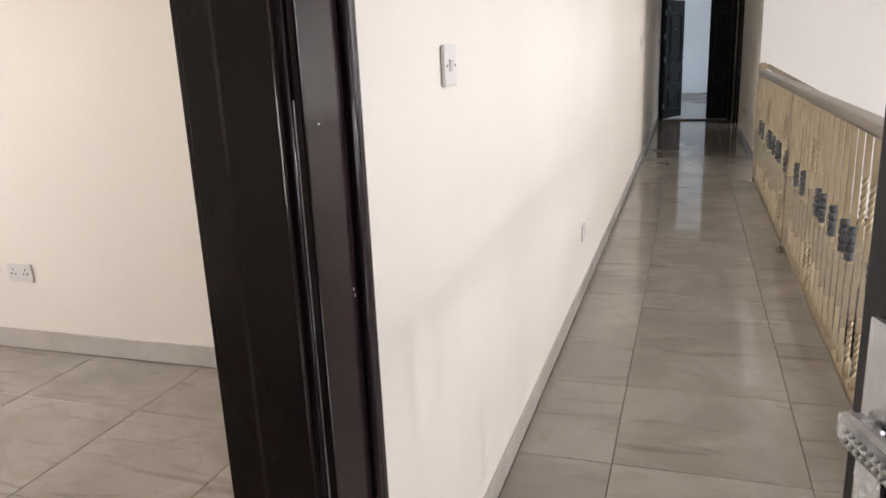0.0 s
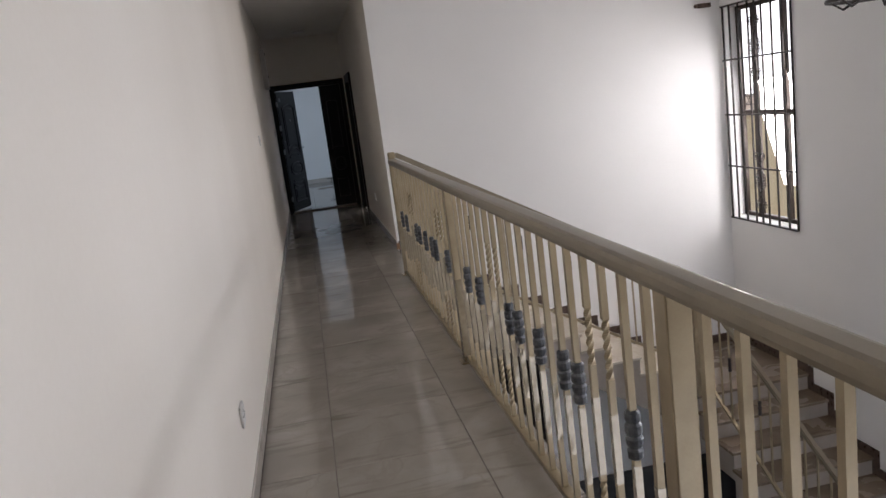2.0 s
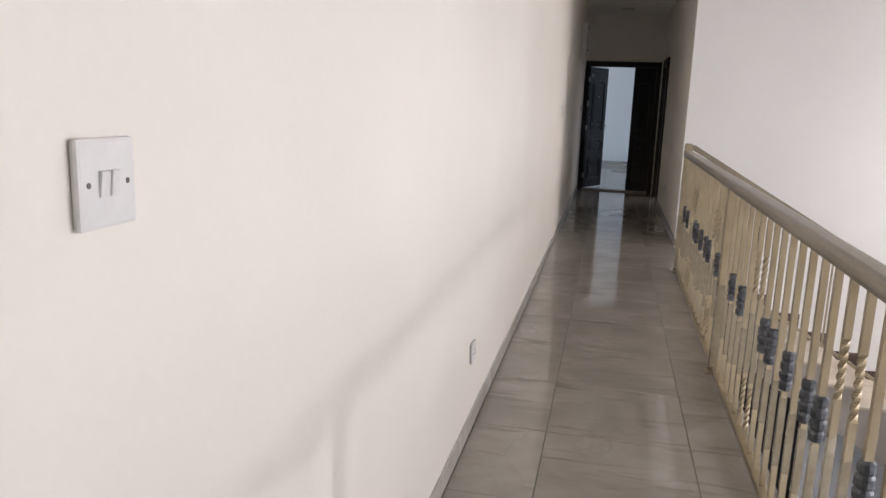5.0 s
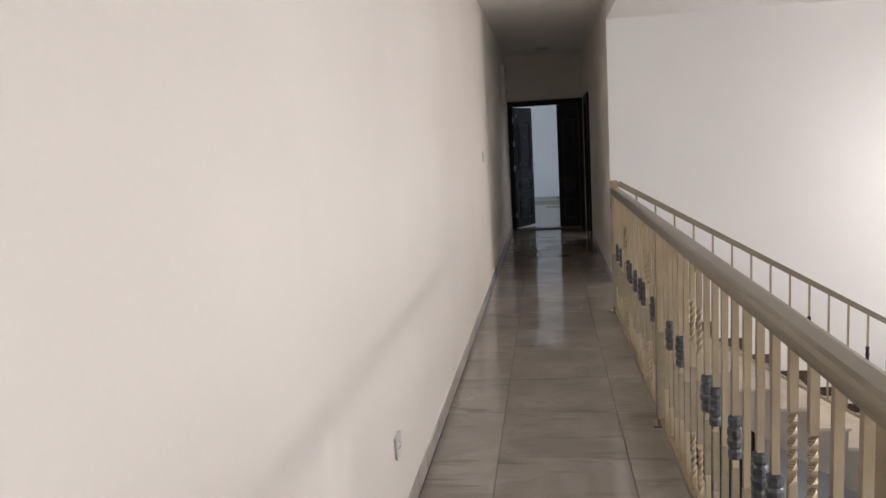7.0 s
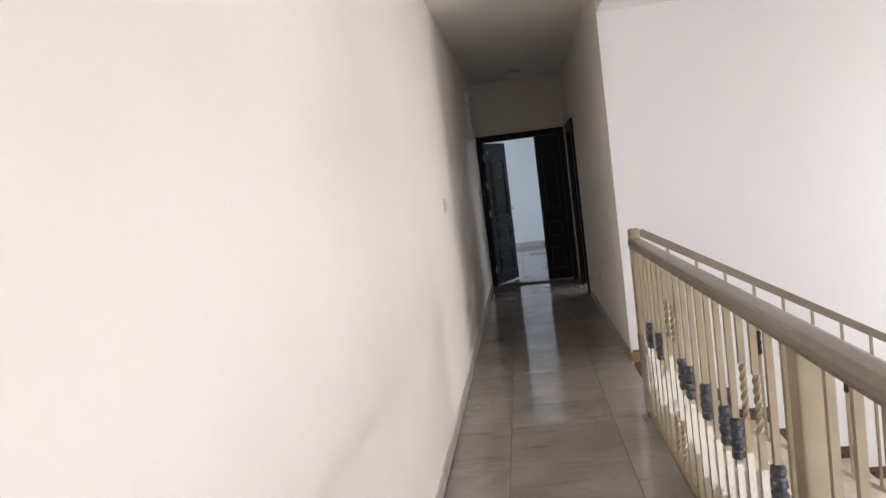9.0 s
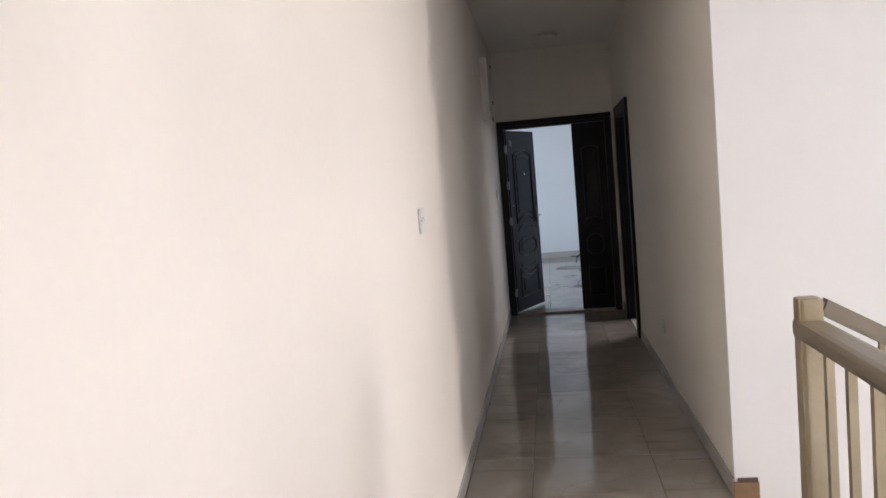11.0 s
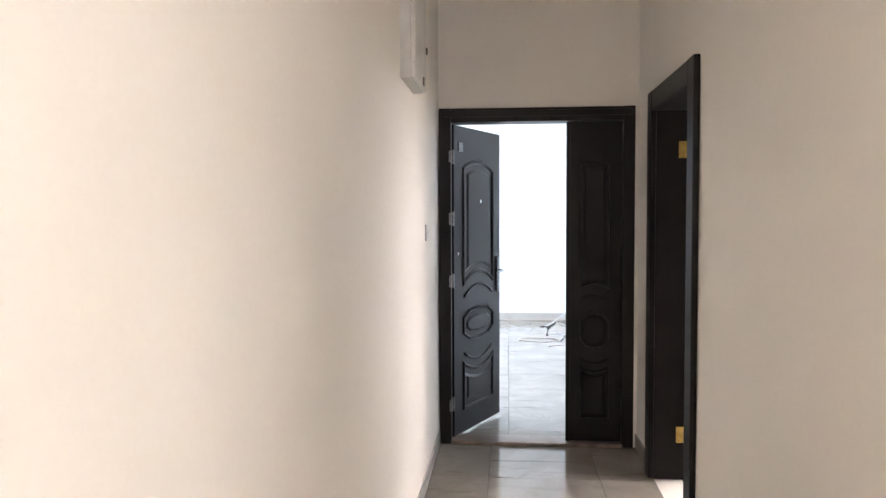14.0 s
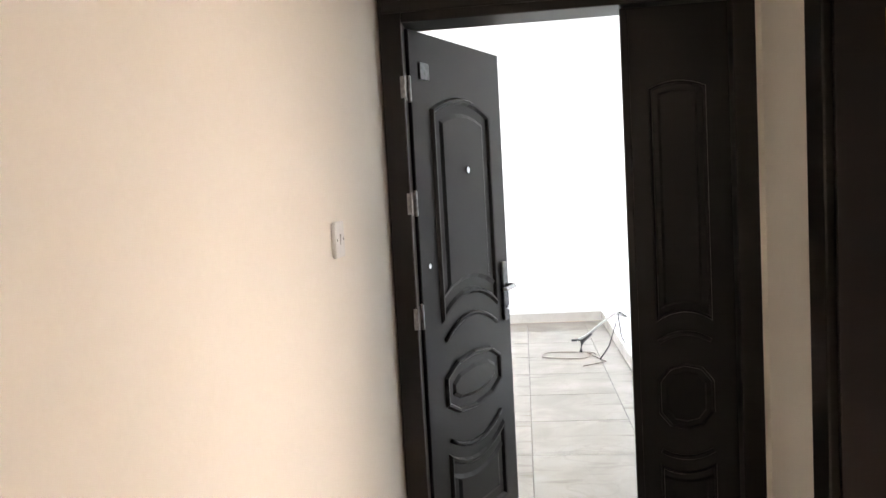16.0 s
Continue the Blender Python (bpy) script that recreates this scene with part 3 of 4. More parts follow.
for z in (1.80, 0.25):
    bm = bmesh.new()
    box(bm, 1.350, -0.5665, z - 0.045, 1.402, -0.562, z + 0.045)
    lathe(bm, [(0.004, z - 0.05), (0.008, z - 0.045), (0.008, z + 0.045), (0.004, z + 0.05)], 8, (1.408, -0.585, 0))
    for zz in (z - 0.035, z, z + 0.035):
        lathe(bm, [(0.004, -0.5705), (0.004, -0.566)], 6, (1.375, 0, zz), "y")
    piece("hinge", bm, BRASS, door_3, "polished brass butt hinge")
    bm = boxed(-0.0035, -0.0195, z - 0.045, 0.0, 0.0195, z + 0.045, bevel=0.001)
    for zz in (z - 0.035, z, z + 0.035):
        lathe(bm, [(0.004, -0.005), (0.004, -0.003)], 6, (0, 0.003, zz), "x")
    part("hinge_flap", bm, BRASS, side_leaf, "polished brass hinge flap")

# Door behind the camera's start, ajar on the landing.
door_4 = thing("door_4", (0.5, -13.8, 0), "dark varnished door frame behind the landing", "door frame", kind="structure")
piece("jamb", boxed(0.06, -14.02, 0.001, 0.10, -13.785, 2.05, bevel=0.004), CASING, door_4)
piece("jamb", boxed(0.99, -14.02, 0.001, 1.03, -13.785, 2.05, bevel=0.004), CASING, door_4)
piece("head", boxed(0.06, -14.02, 2.05, 1.03, -13.785, 2.10, bevel=0.004), CASING, door_4)
ajar = thing("door_leaf", (0.985, -13.77, 0, 0, 0, 107.5), "dark brown door leaf with studded metal handle, ajar", "door leaf")
part("leaf", boxed(0, 0, 0.012, 0.82, 0.045, 2.04, bevel=0.003), DARKWOOD, ajar)
leaf_panels(0, 0.82, 0.045, 1, ajar, DARKWOOD)
plate = part("handle_plate", boxed(0.742, 0.044, 0.88, 0.788, 0.056, 1.11, bevel=0.005), CHROME, ajar, "brushed metal handle plate")
bm = bmesh.new()
tube(bm, [(0.765, 0.052, 1.005), (0.765, 0.075, 1.005)], 0.012, 10)
box(bm, 0.630, 0.058, 0.988, 0.782, 0.082, 1.020, bevel=0.009)
part("lever", bm, CHROME, plate, "thick satin metal lever")
for row in (0.998, 1.008):
    for k in range(12):
        part("stud", lathe(bmesh.new(), [(0.0032, 0.0), (0.0026, 0.002), (0.0008, 0.003)], 6, (0.650 + 0.010 * k, 0.082, row), "y"), PLASTIC, plate, "tiny glass stud")

# ---- railing of the corridor ----
RAIL_X, RAIL_TOP = 1.160, 1.064


def bar_mesh(kind):
    """One baluster: square bar, some twisted over part of its height."""
    bm = bmesh.new()
    s, z0, z1 = 0.0098, 0.045, 1.018
    if kind == "twist":
        levels = [(z0, 0)] + [(0.10 + 0.18 * k / 24, 3 * math.pi * k / 24) for k in range(25)]
        levels += [(0.66 + 0.18 * k / 24, 3 * math.pi * (1 + k / 24)) for k in range(25)] + [(z1, 6 * math.pi)]
    else:
        levels = [(z0, 0), (z1, 0)]
    rings = []
    for z, a in levels:
        k = 0.82 if kind == "twist" and (0.1 < z < 0.28 or 0.66 < z < 0.84) else 1.0
        rings.append([bm.verts.new((k * s * (u * math.cos(a) - v * math.sin(a)), k * s * (u * math.sin(a) + v * math.cos(a)), z))
                      for u, v in ((-1, -1), (1, -1), (1, 1), (-1, 1))])
    for a, b in zip(rings, rings[1:]):
        for k in range(4):
            bm.faces.new((a[k], a[(k + 1) % 4], b[(k + 1) % 4], b[k]))
    me = bpy.data.meshes.new("baluster")
    bm.to_mesh(me)
    bm.free()
    me.materials.append(GOLD)
    return me


def collar_mesh():
    prof = [(0.012, 0.472), (0.019, 0.478), (0.020, 0.50), (0.016, 0.508), (0.021, 0.52), (0.022, 0.535), (0.016, 0.543),
            (0.022, 0.552), (0.021, 0.572), (0.016, 0.58), (0.020, 0.59), (0.019, 0.608), (0.012, 0.615)]
    bm = lathe(bmesh.new(), [(r * 1.12, z + 0.008) for r, z in prof], 12)
    me = bpy.data.meshes.new("collar")
    bm.to_mesh(me)
    bm.free()
    me.materials.append(PEWTER)
    return me


def film_mesh(half, z0, z1, seed):
    """Crinkled sleeve of protective film round a square bar."""
    rnd = random.Random(seed)
    bm = bmesh.new()
    rings = []
    for k in range(7):
        z = z0 + (z1 - z0) * k / 6 + rnd.uniform(-0.012, 0.012)
        rings.append([bm.verts.new((u * (half + rnd.uniform(0, 0.0004)), v * (half + rnd.uniform(0, 0.0004)), z + rnd.uniform(-0.004, 0.004)))
                      for u, v in ((-1, -1), (1, -1), (1, 1), (-1, 1))])
    for a, b in zip(rings, rings[1:]):
        for k in range(4):
            bm.faces.new((a[k], a[(k + 1) % 4], b[(k + 1) % 4], b[k]))
    me = bpy.data.meshes.new("film")
    bm.to_mesh(me)
    bm.free()
    me.materials.append(FILM)
    return me


FILMS = [film_mesh(0.0104, 0.19 + 0.02 * k, 0.455, k) for k in range(4)]
PLAIN, TWIST, COLLAR = bar_mesh("plain"), bar_mesh("twist"), collar_mesh()
railing = thing("railing", (RAIL_X, -9.9, 0), "champagne painted metal railing with pewter collars beside the corridor", "railing")
POSTS = (-13.815, -11.235, -8.655, -6.08)
PATTERN = "PCTTCCPCPCCTTPCPCP"


def child(name, me, parent, at):
    ob = new(name, me)
    ob.parent = parent
    ob.location = at
    return ob


for y in POSTS:
    top = 1.122 if y == POSTS[-1] else 1.018
    bm = boxed(RAIL_X - 0.031, y - 0.031, 0.001, RAIL_X + 0.031, y + 0.031, top, bevel=0.012 if top > 1.1 else 0.004)
    box(bm, RAIL_X - 0.052, y - 0.045, 0.001, RAIL_X + 0.045, y + 0.045, 0.010, bevel=0.002)
    post = piece("post", bm, GOLD, railing)
    bm = bmesh.new()
    bm.from_mesh(film_mesh(0.0317, 0.03, 0.50, 9))
    bmesh.ops.translate(bm, verts=bm.verts, vec=(RAIL_X, y, 0))
    under(finish("film", bm, FILM, None, "clear crinkled protective film"), post)
for y0, y1 in zip(POSTS, POSTS[1:]):
    n = len(PATTERN) + 1
    for k, c in enumerate(PATTERN):
        y = y0 + (y1 - y0) * (k + 1) / n
        b = child("baluster", TWIST if c == "T" else PLAIN, railing, (0, y + 9.9, 0))
        film = child("film", FILMS[(k * 7) % 4], b, (0, 0, 0.10 if c == "T" else 0))
        if c == "C":
            child("collar", COLLAR, b, (0, 0, 0))
            b.children[-1]["label"] = "turned pewter collar"
    piece("bottom_rail", boxed(RAIL_X - 0.02, y0 + 0.034, 0.020, RAIL_X + 0.02, y1 - 0.034, 0.048, bevel=0.004), GOLD, railing)
bm = boxed(RAIL_X - 0.037, -13.79, 1.012, RAIL_X + 0.037, -6.05, RAIL_TOP, bevel=0.017)
piece("handrail", bm, RAILTOP, railing, "wide rounded champagne handrail")

# ---- staircase ----
RUN, RISE, RISERS = 0.30, 0.176, 10
STAIR_Y0 = -6.06
LAND_X, LAND_Z = W + 0.012 + RUN * (RISERS - 1), -RISE * RISERS
stair = thing("staircase", (W, -5.4, 0), "marble-topped staircase with brown soffit turning at a landing", "staircase")
for k in range(RISERS - 1):
    x0, z = W + 0.012 + RUN * k, -RISE * (k + 1)
    piece("step", boxed(x0 - 0.01, STAIR_Y0 + 0.02, z - 0.17, x0 + RUN, CORNER, z - 0.03), PLASTER, stair)
    piece("tread", boxed(x0 - 0.012, STAIR_Y0 - 0.02, z - 0.03, x0 + RUN + 0.02, CORNER, z, bevel=0.008), STEP, stair, "beige marble tread")
bm = bmesh.new()
x0, x1 = W + 0.012, LAND_X
prof = [(x0 - 0.02, -0.20), (x0 - 0.02, -0.42), (x1, LAND_Z - 0.40), (x1, LAND_Z - 0.10)]
for y in (STAIR_Y0 + 0.02, CORNER):
    prof_v = [bm.verts.new((x, y, z)) for x, z in prof]
    if y == CORNER:
        bm.faces.new(prof_v)
        for k in range(4):
            bm.faces.new((first[k], first[(k + 1) % 4], prof_v[(k + 1) % 4], prof_v[k]))
    else:
        first = prof_v
        bm.faces.new(prof_v[::-1])
bmesh.ops.recalc_face_normals(bm, faces=bm.faces)
piece("soffit", bm, PLASTER, stair, "brown-grey plastered soffit")
outline = [(x0 - 0.02, -0.42), (x1, LAND_Z - 0.40)]
for k in reversed(range(RISERS - 1)):
    outline += [(x0 + RUN * (k + 1), -RISE * (k + 1) - 0.031), (x0 + RUN * k - (0.02 if k == 0 else 0), -RISE * (k + 1) - 0.031)]
bm = bmesh.new()
rings = [[bm.verts.new((u, y, z)) for u, z in outline] for y in (STAIR_Y0 - 0.006, STAIR_Y0 + 0.016)]
bm.faces.new(rings[0])
bm.faces.new(rings[1][::-1])
for q in range(len(outline)):
    bm.faces.new((rings[0][q], rings[1][q], rings[1][(q + 1) % len(outline)], rings[0][(q + 1) % len(outline)]))
bmesh.ops.recalc_face_normals(bm, faces=bm.faces)
piece("stringer", bm, PLASTER, stair, "brown-grey plastered side of the flight")
piece("landing", boxed(LAND_X, STAIR_Y0 - 0.02, LAND_Z - 0.40, 5.2, CORNER, LAND_Z - 0.03), PLASTER, stair)
# Landing and lower flight take the tread marble with shade painted in.
piece("landing_slab", boxed(LAND_X - 0.02, STAIR_Y0 - 0.04, LAND_Z - 0.03, 5.2, CORNER, LAND_Z, bevel=0.006), STEP_SHADE, stair, "marble landing, shade put into its colour")
for k in range(7):
    y1, z = STAIR_Y0 - 0.02 - RUN * k, LAND_Z - RISE * (k + 1)
    piece("step", boxed(LAND_X, y1 - RUN, z - 0.30, 5.2, y1, z - 0.03), PLASTER, stair)
    piece("tread", boxed(LAND_X - 0.02, y1 - RUN - 0.02, z - 0.03, 5.2, y1 + 0.012, z, bevel=0.008), STEP_SHADE, stair, "marble tread, shade put into its colour")
piece("riser_block", boxed(LAND_X, STAIR_Y0 - 0.02 - RUN * 7, LOW + 0.001, 5.2, STAIR_Y0 - 0.02 - RUN * 6, LOW + 0.20), PLASTER, stair)

# Black doorway under the stair; the near-black leaf is added for its darkness.
door_5 = thing("door_5", (2.24, CORNER, LOW), "black doorway under the stair, filled with an added dark leaf", "door", kind="structure")
for u0, u1 in ((1.80, 1.87), (2.60, 2.67)):
    piece("jamb", boxed(u0, CORNER - 0.03, LOW + 0.001, u1, CORNER - 0.001, LOW + 2.12, bevel=0.004), DARKWOOD, door_5)
piece("head", boxed(1.87, CORNER - 0.03, LOW + 2.05, 2.60, CORNER - 0.001, LOW + 2.12, bevel=0.004), DARKWOOD, door_5)
piece("leaf", boxed(1.872, CORNER - 0.018, LOW + 0.012, 2.598, CORNER - 0.002, LOW + 2.048, bevel=0.003), DARKWOOD, door_5)
for z0, z1 in ((0.20, 0.90), (1.05, 1.85)):
    piece("door_panel", raised_panel(arch_panel(2.00, 2.47, LOW + z0, LOW + z1, 0.01), CORNER - 0.018, -1, 0.008, 0.026), DARKWOOD, door_5)

stair_skirt = thing("stair_skirting", (W, CORNER, 0), "dark brown stepped stone skirting along the stair", "skirting", kind="structure")
for k in range(RISERS - 1):
    x0, z = W + 0.012 + RUN * k, -RISE * (k + 1)
    bm = boxed(x0, CORNER - 0.012, z + 0.001, x0 + RUN, CORNER - 0.001, z + 0.09)
    box(bm, x0, CORNER - 0.012, z + 0.09, x0 + 0.085, CORNER - 0.001, z + RISE + 0.09)
    piece("skirting_step", bm, BROWN, stair_skirt)
piece("skirting_landing", boxed(LAND_X, CORNER - 0.012, LAND_Z + 0.001, 5.2, CORNER - 0.001, LAND_Z + 0.10), BROWN, stair_skirt)
piece("skirting_landing", boxed(5.188, STAIR_Y0 - 0.02, LAND_Z + 0.001, 5.199, CORNER - 0.012, LAND_Z + 0.10), BROWN, stair_skirt)
for k in range(7):
    y1, z = STAIR_Y0 - 0.02 - RUN * k, LAND_Z - RISE * (k + 1)
    bm = boxed(5.188, y1 - RUN, z + 0.001, 5.199, y1, z + 0.09)
    box(bm, 5.188, y1 - 0.085, z + 0.09, 5.199, y1, z + RISE + 0.09)
    piece("skirting_step", bm, BROWN, stair_skirt)

# Stair railing: down along the flight, round the landing post and down again.
stair_rail = thing("stair_railing", (2.6, STAIR_Y0, 0), "champagne painted metal stair railing with dark collars", "railing")
sy = STAIR_Y0 - 0.005
slope = RISE / RUN
xa, xb = RAIL_X, LAND_X + 0.02
za = 1.098
zb = za - slope * (xb - xa) + 0.03
bm = bmesh.new()
beam(bm, (xa + 0.03, sy, za), (xb, sy, zb), 0.055, 0.045)
bmesh.ops.bevel(bm, geom=list(bm.edges), offset=0.010, segments=2, affect="EDGES")
piece("handrail", bm, RAILTOP, stair_rail)
bm = bmesh.new()
beam(bm, (xa + 0.03, sy, za - 0.93), (xb, sy, zb - 0.93), 0.03, 0.025)
piece("bottom_rail", bm, GOLD, stair_rail)
piece("post", boxed(xb - 0.034, sy - 0.034, LAND_Z + 0.001, xb + 0.034, sy + 0.034, zb + 0.03, bevel=0.004), GOLD, stair_rail)
n = 18
for k in range(1, n):
    x = xa + 0.03 + (xb - xa - 0.05) * k / n
    top = za + (zb - za) * (x - xa - 0.03) / (xb - xa - 0.03)
    b = piece("baluster", boxed(x - 0.007, sy - 0.007, top - 0.93, x + 0.007, sy + 0.007, top - 0.01), GOLD, stair_rail)
    if k % 3 == 1:
        bm = lathe(bmesh.new(), [(0.010, -0.07), (0.017, -0.06), (0.013, -0.02), (0.018, 0), (0.013, 0.02), (0.017, 0.06), (0.010, 0.07)], 8, (x, sy, top - 0.36))
        ob = finish("collar", bm, IRON)
        under(ob, b)
length = RUN * 7
bm = bmesh.new()
beam(bm, (xb, sy - 0.03, zb - 0.02), (xb, sy - length, zb - slope * length + 0.03), 0.055, 0.045)
bmesh.ops.bevel(bm, geom=list(bm.edges), offset=0.010, segments=2, affect="EDGES")
piece("handrail", bm, RAILTOP, stair_rail)
bm = bmesh.new()
beam(bm, (xb, sy - 0.03, zb - 0.95), (xb, sy - length, zb - slope * length - 0.90), 0.03, 0.025)
piece("bottom_rail", bm, GOLD, stair_rail)
for k in range(1, 14):
    y = sy - length * k / 14
    top = zb - 0.02 - (slope * length - 0.05) * k / 14
    b = piece("baluster", boxed(xb - 0.007, y - 0.007, top - 0.93, xb + 0.007, y + 0.007, top - 0.01), GOLD, stair_rail)
    if k % 3 == 1:
        bm = lathe(bmesh.new(), [(0.010, -0.07), (0.017, -0.06), (0.013, -0.02), (0.018, 0), (0.013, 0.02), (0.017, 0.06), (0.010, 0.07)], 8, (xb, y, top - 0.36))
        under(finish("collar", bm, IRON), b)
piece("post", boxed(xb - 0.034, sy - length - 0.034, LOW + 0.001, xb + 0.034, sy - length + 0.034, zb - slope * length + 0.06, bevel=0.004), GOLD, stair_rail)


# ---- windows ----
def window(name, x, y0, y1, z0, z1, label, side=1, stiles=(), transom=0.0):
    """A bronze framed window in a wall that faces along x."""
    w = thing(name, (x, (y0 + y1) / 2, z0), label, "window", kind="structure")
    t = 0.025
    for dims in ((y0, y0 + 0.045, z0, z1), (y1 - 0.045, y1, z0, z1), (y0 + 0.045, y1 - 0.045, z0, z0 + 0.045), (y0 + 0.045, y1 - 0.045, z1 - 0.045, z1)):
        piece("frame", boxed(x - t, dims[0], dims[2], x + t, dims[1], dims[3], bevel=0.003), BRONZE, w)
    for s in stiles:
        y = y0 + (y1 - y0) * s
        piece("stile", boxed(x - 0.022, y - 0.035, z0 + 0.045, x + 0.022, y + 0.035, z1 - 0.045, bevel=0.003), BRONZE, w)
    if transom:
        z = z0 + (z1 - z0) * transom
        piece("transom", boxed(x - 0.02, y0 + 0.045, z - 0.03, x + 0.02, y1 - 0.045, z + 0.03, bevel=0.003), BRONZE, w)
    pane = piece("pane", boxed(x - 0.003, y0 + 0.046, z0 + 0.046, x + 0.003, y1 - 0.046, z1 - 0.046), GLASS, w)
    pane.visible_shadow = False
    return w


window("window_1", 5.36, -6.02, -4.86, -0.23, 2.12, "tall bronze framed stair window behind dark bars", stiles=(0.3, 0.74), transom=0.5)
# window_2 and window_9 are out of view, added to house the east wash.
window("window_2", 5.36, -13.3, -11.2, 0.9, 2.4, "wide bronze framed stairwell window, unseen, added for light", stiles=(0.5,))
window("window_9", 5.36, -10.2, -8.2, 0.9, 2.4, "wide bronze framed stairwell window, unseen, added for light", stiles=(0.5,))
window("window_7", 5.36, -10.85, -10.55, 1.66, 2.10, "small high bronze framed window of the stairwell")
# Unseen opening, added to let the lower hall fill in.
window("window_8", 5.36, -11.6, -9.6, -2.4, -0.9, "wide bronze framed lower hall window, unseen, added for fill light", stiles=(0.5,))
window("window_3", -3.1, 2.0, 4.4, 0.7, 2.3, "wide bronze framed window of the end room", stiles=(0.5,))
window("window_4", 3.76, -1.3, 2.5, 0.8, 2.2, "bronze framed window of the side room", stiles=(0.5,))
window("window_5", -4.1, -13.8, -12.0, 0.8, 2.2, "bronze framed window of the front room", stiles=(0.5,))
# window_6 is unseen, added round the fill for the white wall.
for name, x0, x1, z0, z1, label in (("window_6", 2.9, 4.9, 0.6, 2.3, "wide bronze framed window, unseen, added for the white wall's light"),
                                   ("window_10", 2.2, 3.8, -2.6, -0.4, "tall bronze framed window of the lower hall")):
    south = thing(name, ((x0 + x1) / 2, -13.9, z0), label, "window", kind="structure")
    xm = (x0 + x1) / 2
    for d in ((x0, x0 + 0.045, z0, z1), (x1 - 0.045, x1, z0, z1), (x0 + 0.045, x1 - 0.045, z0, z0 + 0.045), (x0 + 0.045, x1 - 0.045, z1 - 0.045, z1), (xm - 0.03, xm + 0.03, z0 + 0.045, z1 - 0.045)):
        piece("frame", boxed(d[0], -13.99, d[2], d[1], -13.95, d[3], bevel=0.003), BRONZE, south)

# Iron bars inside the stair window.
grille = thing("window_grille", (5.19, -5.44, -0.23), "dark iron window bars with scroll ornaments", "window grille")
gx, gy0, gy1, gz0, gz1 = 5.185, -6.03, -4.85, -0.24, 2.13
for f in (0.0, 0.115, 0.26, 0.40, 0.50, 0.60, 0.745, 0.89, 1.0):
    y = gy0 + (gy1 - gy0) * f
    piece("bar", boxed(gx - 0.008, y - 0.009, gz0, gx + 0.008, y + 0.009, gz1, bevel=0.002), IRON, grille)
for f in (0.0, 0.255, 0.5, 0.755, 1.0):
    z = gz0 + (gz1 - gz0) * f
    piece("cross_bar", boxed(gx - 0.022, gy0 - 0.01, z - 0.009, gx - 0.008, gy1 + 0.01, z + 0.009, bevel=0.002), IRON, grille)
ym = (gy0 + gy1) / 2


def scroll(zc, h):
    """A pair of S scrolls back to back."""
    bm = bmesh.new()
    for s in (-1, 1):
        for v in (-1, 1):
            pts = []
            for k in range(22):
                a = k / 21
                r = 0.045 * (1 - 0.75 * a)
                th = -math.pi / 2 + a * 2.9 * math.pi
                pts.append((gx - 0.012, ym + s * (0.055 + r * math.cos(th)), zc + v * (h * 0.33 + r * math.sin(th) + 0.02)))
            pts = [(gx - 0.012, ym + s * 0.004, zc + v * 0.01), (gx - 0.012, ym + s * 0.02, zc + v * h * 0.14)] + pts
            tube(bm, pts, 0.006, 5)
    return bm


for zc in (0.80, 0.20):
    for f in (-0.27, 0.27):
        piece("scroll", scroll(gz0 + (gz1 - gz0) * zc + f * 0.55, 0.30), IRON, grille, smooth=True)
rod = thing("curtain_bracket", (5.02, CORNER, 2.17), "small brown wooden curtain rod end", "bracket")
bm = boxed(-0.10, -0.05, -0.02, 0.05, -0.001, 0.03, bevel=0.006)
part("block", bm, BROWN, rod)
part("finial", lathe(bmesh.new(), [(0.012, -0.14), (0.022, -0.13), (0.022, -0.11), (0.012, -0.10)], 10, (0, -0.026, 0.005), "x"), BROWN, rod)

# ---- outside, seen through the stair window ----
yard = thing("boundary_wall", (14, 0, LOW - 0.3), "yellow painted boundary wall topped with razor wire", "garden wall")
piece("wall_body", boxed(14, -30, LOW - 0.3, 14.2, 30, -0.1), YELLOW, yard)
piece("coping", boxed(13.94, -30, -0.1, 14.26, 30, 0.0, bevel=0.02), YELLOW, yard)
for k in range(21):
    piece("wire_post", boxed(14.08, -15 + k * 2.0, 0.0, 14.12, -14.96 + k * 2.0, 0.75), IRON, yard)
bm = bmesh.new()
for z in (0.25, 0.5, 0.7):
    tube(bm, [(14.1, -16, z), (14.1, 26, z)], 0.012, 4)
coil = [(14.1 + 0.18 * math.cos(a * 0.7), -8 + a * 0.045, 0.42 + 0.18 * math.sin(a * 0.7)) for a in range(420)]
tube(bm, coil, 0.012, 3)
piece("razor_wire", bm, IRON, yard)

HAZE, hn, hl, hp = nodes_of("bright_haze")
hp.inputs["Base Color"].default_value = (0.8, 0.8, 0.8, 1)
hp.inputs["Emission Color"].default_value, hp.inputs["Emission Strength"].default_value = (1.0, 0.99, 0.97, 1), 2.2
tagged(finish("backdrop", boxed(70, -80, LOW, 70.5, 120, 60), HAZE), "bright white hazy sky beyond the yard", "sky", kind="structure")

